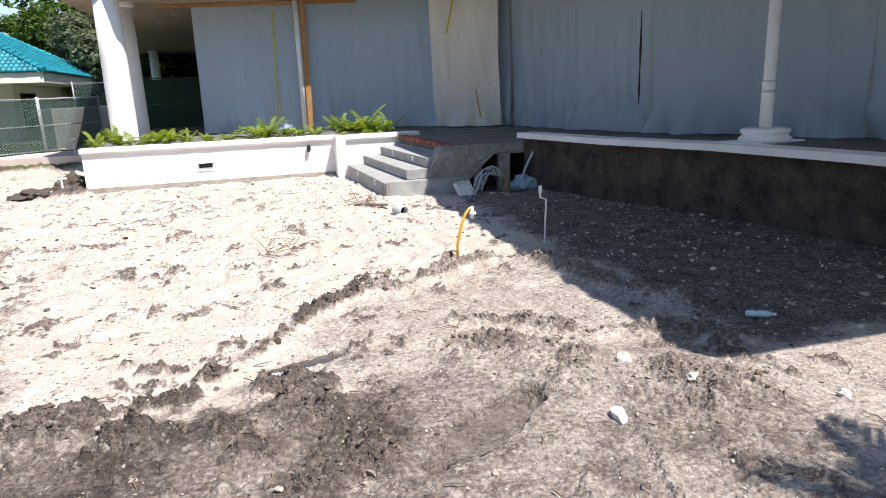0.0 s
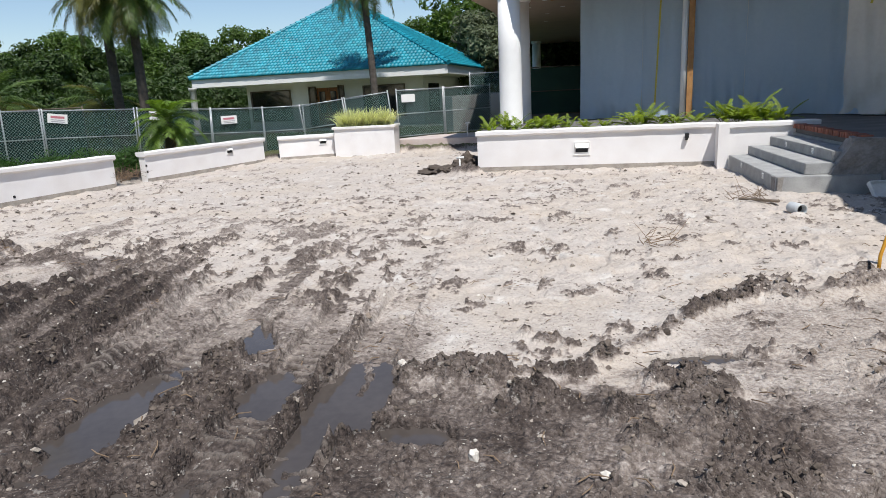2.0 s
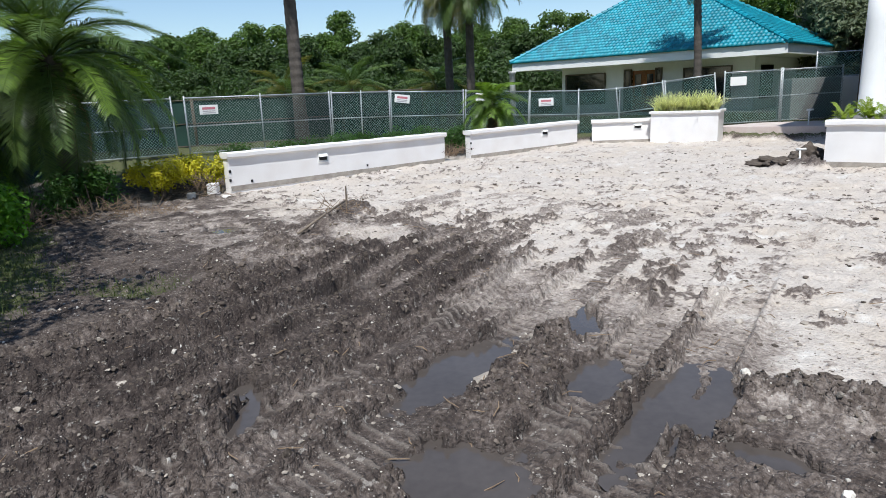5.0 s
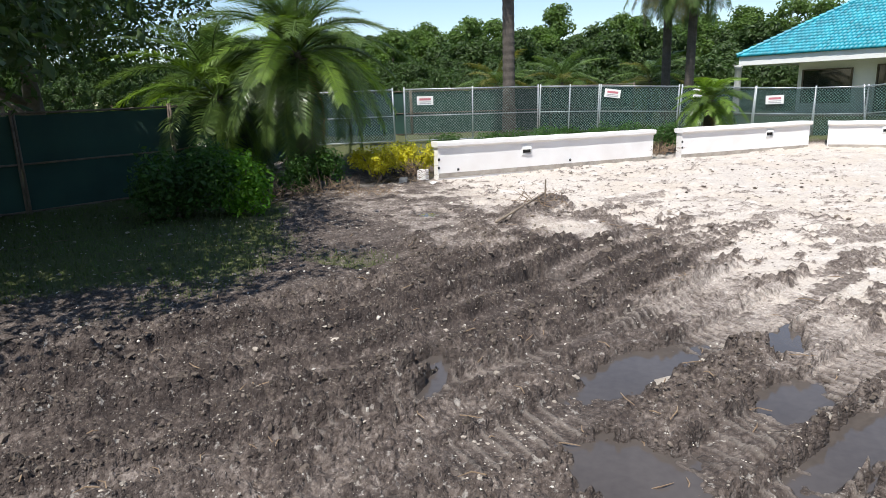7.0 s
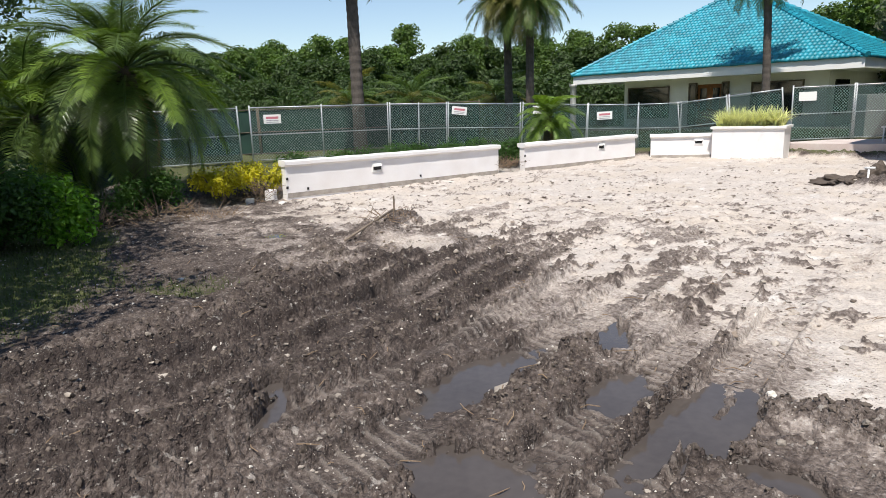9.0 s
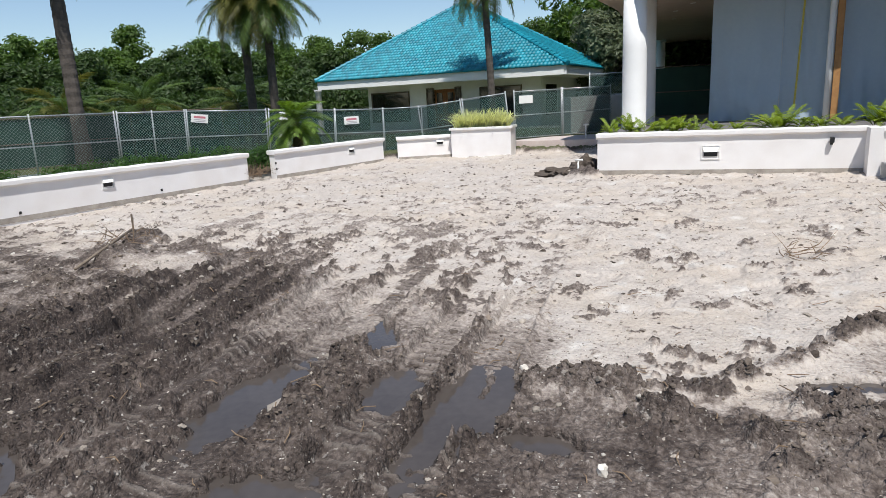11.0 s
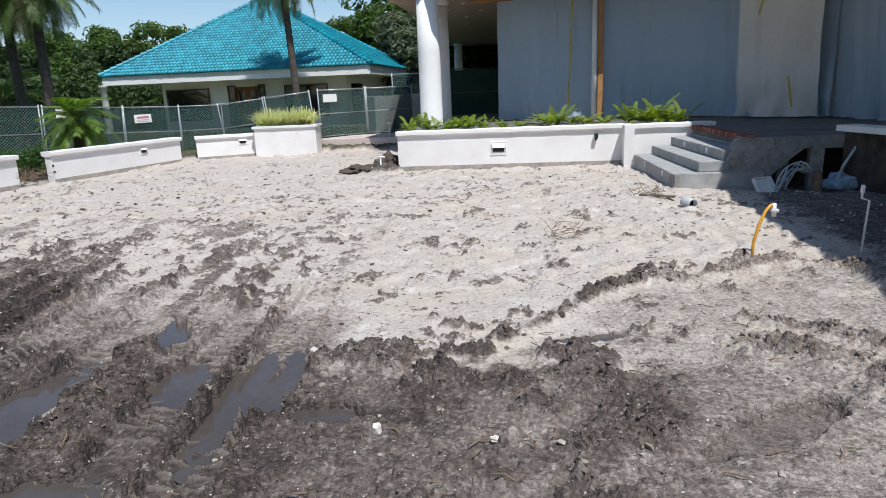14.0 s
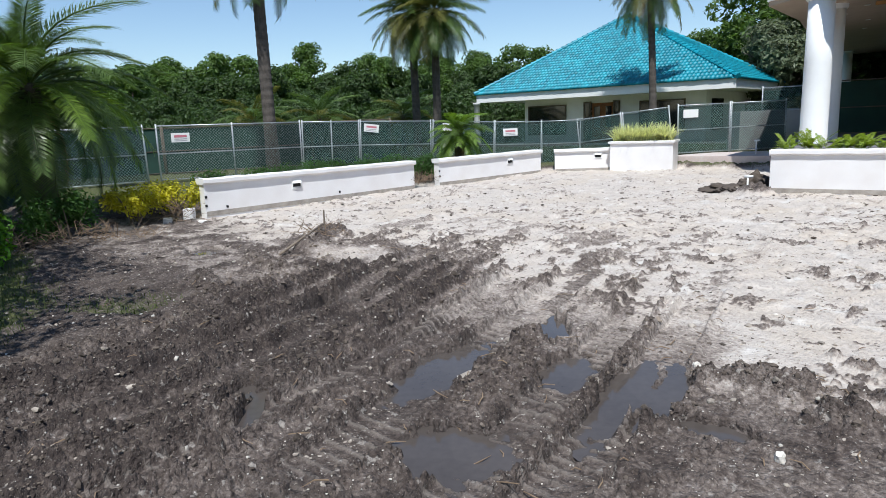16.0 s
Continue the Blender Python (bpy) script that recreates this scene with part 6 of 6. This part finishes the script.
hedge("clipped yellow-leaved hedge at the wall end", [(-13.7, 6.0), (-13.7, 7.0), (-13.72, 8.0)], 0.74, 0.45, 0.04, HEDGE_YELLOW, 2600, 300, 0.18)
hedge("clipped green hedge behind the garden wall", [(-13.9, 8.2), (-13.8, 9.2), (-13.65, 11.0), (-13.5, 12.8), (-13.35, 14.6)], 0.74, 0.42, 0.04, HEDGE_LEAF, 2000, 310, 0.32)
hedge("small green hedge in the gap between walls", [(-13.4, 14.9), (-13.0, 16.0)], 0.72, 0.45, 0.04, HEDGE_LEAF, 2200, 330, 0.25)
hedge("dark green hedge under the palms", [(-13.5, 5.6), (-13.2, 4.4), (-13.2, 3.1), (-13.6, 2.0)], 0.92, 0.55, 0.045, HEDGE_LEAF, 1900, 340, 0.0)
bush("shrub", "rounded dark shrub on the lawn edge", -11.9, 1.9, 0.0, (1.0, 0.9, 1.35), 6500, 0.05, HEDGE_LEAF, 361)
bush("shrub", "bright green leafy shrub in the sun", -11.55, 2.75, 0.0, (0.62, 0.5, 1.2), 3800, 0.05, SHRUB_LEAF, 371)


def twigs(count, spread, long, seed, r=0.006):
    bm = bmesh.new()
    rn = random.Random(seed)
    for k in range(count):
        p = Vector((rn.uniform(-1, 1) * spread[0], rn.uniform(-1, 1) * spread[1], rn.uniform(0, spread[2])))
        d = Vector((rn.uniform(-1, 1), rn.uniform(-1, 1), rn.uniform(-0.25, 0.8))).normalized() * long * rn.uniform(0.4, 1.1)
        add_tube(bm, [p, p + d * 0.5 + Vector((rn.uniform(-1, 1), rn.uniform(-1, 1), rn.uniform(-1, 1))) * 0.05 * long, p + d], [r, r * 0.8, r * 0.4], 4)
    return bm


for x, y, z, spread, cnt, seed in ((-12.45, 4.35, 0.0, (0.35, 1.0, 0.25), 190, 1), (-13.1, 7.25, 0.05, (0.22, 0.3, 0.4), 90, 2), (-12.75, 15.15, 0.1, (0.25, 0.4, 0.25), 110, 3), (-8.2, 7.1, 0.08, (0.4, 0.4, 0.03), 34, 4), (-12.2, 5.6, 0.0, (0.6, 0.5, 0.06), 70, 5), (2.5, 11.75, 0.03, (0.3, 0.12, 0.1), 30, 6), (1.0, 8.9, 0.0, (0.2, 0.15, 0.1), 26, 7)):
    tagged(solid("root_tangle", twigs(cnt, spread, 0.36, seed), ROOT, "tangle of dry torn roots and twigs", "roots", (x, y, z + height_at(x, y) * 0.5)), kind="stuff")
for x, y, z, r, k in ((-13.22, 7.5, 0.22, (0.15, 0.14, 0.2), 21), (-13.28, 7.0, 0.14, (0.16, 0.12, 0.12), 22), (-12.7, 7.5, 0.10, (0.1, 0.09, 0.07), 24)):
    solid("rubble_block", box((0, 0, 0), (r[0] * 1.7, r[1] * 1.6, r[2] * 1.8), 0.025), CONCRETE if k == 22 else STUCCO, "broken lump of white rendered wall", "rubble", (x, y, z - 0.12), 15 * k, group="broken wall ends")

solid("sand_bunker", lump_bm((7.0, 2.6, 0.25), 1.0, 31, 0.2, 3), material("bunker_sand", (0.70, 0.66, 0.58), 0.95, (0.62, 0.58, 0.50), 1.0), "pale sand bunker on the far golf green", "bunker", (-52, -3.5, 0.55), 95)
solid("golf_green", lump_bm((9.0, 22.0, 0.35), 1.0, 33, 0.1, 3), GRASS, "low mown golf green beyond the fence", "golf green", (-62, 4.0, 0.3))
# grass blades on the lawn and beyond
rs = np.random.RandomState(3)
n = 26000
gx, gy = rs.uniform(-14.5, -5.0, n), rs.uniform(-3.5, 5.0, n)
keep = grass_mask(gx, gy) * rs.uniform(0.5, 1.3, n) > 0.42
gx, gy = gx[keep], gy[keep]
gz = ground_height(gx, gy)
a, ln = rs.uniform(0, 6.28, len(gx)), rs.uniform(0.04, 0.10, len(gx))
base = np.stack([gx, gy, gz - 0.01], -1)
side = np.stack([np.cos(a), np.sin(a), 0 * a], -1) * 0.007
tip = base + np.stack([np.sin(a) * ln * 0.5, -np.cos(a) * ln * 0.5, ln], -1)
v = np.stack([base - side, base + side, tip], 1).reshape(-1, 3)
tagged(new("lawn_grass", from_arrays("lawn_grass", v, np.arange(len(v)).reshape(-1, 3), GRASS)), "thin patchy lawn grass", "grass", kind="stuff")

# ---- loose soil ----
ICO_V = []
bm = bmesh.new()
bmesh.ops.create_icosphere(bm, subdivisions=1, radius=1.0)
ICO_V = np.array([v.co[:] for v in bm.verts])
ICO_F = np.array([[v.index for v in f.verts] for f in bm.faces])
bm.free()


def scatter(name, label, category, x, y, r, mat, seed, sink=0.25, squash=0.75):
    rs = np.random.RandomState(seed)
    n = len(x)
    z = ground_height(x, y)
    shape = ICO_V[None] * (1 + rs.uniform(-0.42, 0.42, (n, len(ICO_V), 1)))
    shape = shape * rs.uniform(0.6, 1.3, (n, 1, 3)) * np.array([1, 1, squash])
    a = rs.uniform(0, 6.28, n)
    c, s = np.cos(a)[:, None], np.sin(a)[:, None]
    px = shape[..., 0] * c - shape[..., 1] * s
    py = shape[..., 0] * s + shape[..., 1] * c
    v = np.stack([px, py, shape[..., 2]], -1) * r[:, None, None] + np.stack([x, y, z + r * (0.5 - sink)], -1)[:, None]
    f = (ICO_F[None] + (np.arange(n) * len(ICO_V))[:, None, None]).reshape(-1, 3)
    return tagged(new(name, from_arrays(name, v.reshape(-1, 3), f, mat)), label, category, kind="stuff")


def spots(n, seed, near=1.7, far=15.0, power=1.0):
    rs = np.random.RandomState(seed)
    ang = np.radians(rs.uniform(-50, 97, n))
    rad = near * (far / near) ** (rs.uniform(0, 1, n) ** power)
    return 0.5 - rad * np.sin(ang), rad * np.cos(ang) - 0.2, rad, rs


x, y, rad, rs = spots(120000, 11, 2.2, 12)
soil = soil_fields(x, y)
chance = (0.75 * soil["ridge"] * smooth01(soil["churn"], 0.3, 0.8) + 0.12 * soil["churn"] * soil["mud"]) * (soil["puddle"] < -0.05) * (1 - 0.75 * smooth01(grass_mask(x, y), 0.4, 0.7))
keep = rs.uniform(0, 1, len(x)) < np.clip(chance, 0, 1)
x, y, rad, dark = x[keep], y[keep], rad[keep], soil["mud"][keep] > 0.62
r = np.clip((0.0026 + 0.0009 * rad) * np.exp(rs.normal(0, 0.62, len(x))), 0.003, 0.034)
scatter("dark_clods", "crumbly dark clods of churned soil", "soil", x[dark], y[dark], r[dark], CLOD, 12)
scatter("brown_clods", "crumbly brown clods of dug soil", "soil", x[~dark], y[~dark], r[~dark], CLOD_BROWN, 13)
x, y, rad, rs = spots(60000, 21, 2.0, 18)
soil = soil_fields(x, y)
keep = rs.uniform(0, 1, len(x)) < (1 - 0.8 * soil["mud"]) * (0.03 + 0.6 * smooth01(fbm(x, y, 1.9, 53, 4, 0.6), 0.50, 0.66)) * (soil["puddle"] < -0.2)
x, y, rad = x[keep], y[keep], rad[keep]
r = (0.0025 + 0.0011 * rad) * np.exp(rs.normal(0, 0.55, len(x)))
scatter("sand_clods", "pale clods of dry sandy soil", "soil", x, y, np.clip(r, 0.003, 0.04), CLOD_PALE, 22, 0.4, 0.55)
x, y, rad, rs = spots(46000, 31, 4.4, 20)
keep = rs.uniform(0, 1, len(x)) < (0.14 + 0.6 * smooth01(fbm(x, y, 1.9, 57, 4, 0.6), 0.53, 0.66)) * (0.3 + 0.7 * smooth01(-x, -3.0, 2.0))
x, y, rad = x[keep], y[keep], rad[keep]
r = (0.0008 * rad) * np.exp(rs.normal(0, 0.65, len(x)))
scatter("scattered_clods", "dark clods and torn roots scattered on sand", "soil", x, y, np.clip(r, 0.004, 0.042), CLOD, 32, 0.45, 0.42)
x, y, rad, rs = spots(15000, 41, 2.2, 14)
more = smooth01(x, 4.2, 5.0) * smooth01(fbm(x, y, 0.9, 59), 0.38, 0.52)
keep = (rs.uniform(0, 1, len(x)) < 0.30 + more) & (puddle_depth(x, y) < -0.1)
x, y, rad = x[keep], y[keep], rad[keep]
r = (0.0013 + 0.0007 * rad) * np.exp(rs.normal(0, 0.5, len(x))) * (1 + 0.5 * (x > 4.4))
scatter("shell_grit", "white bits of shell and stone in the soil", "gravel", x, y, np.clip(r, 0.003, 0.03), SHELL, 42, 0.2)
bm = bmesh.new()
x, y, rad, rs = spots(420, 51, 2.2, 14)
z = ground_height(x, y)
for k in range(len(x)):
    a, ln = rs.uniform(0, 6.28), rs.uniform(0.04, 0.20) * (0.5 + 0.09 * rad[k])
    d = Vector((math.cos(a) * ln, math.sin(a) * ln, rs.uniform(-0.01, 0.03)))
    p = Vector((x[k], y[k], z[k] + 0.015))
    add_tube(bm, [p - d * 0.5, p + Vector((0, 0, 0.012)) + Vector((d.y, -d.x, 0)) * 0.12, p + d * 0.5], [0.004, 0.0045, 0.002], 4)
tagged(solid("twig_litter", bm, ROOT, "thin twigs and root ends strewn over the yard", "twigs"), kind="stuff")
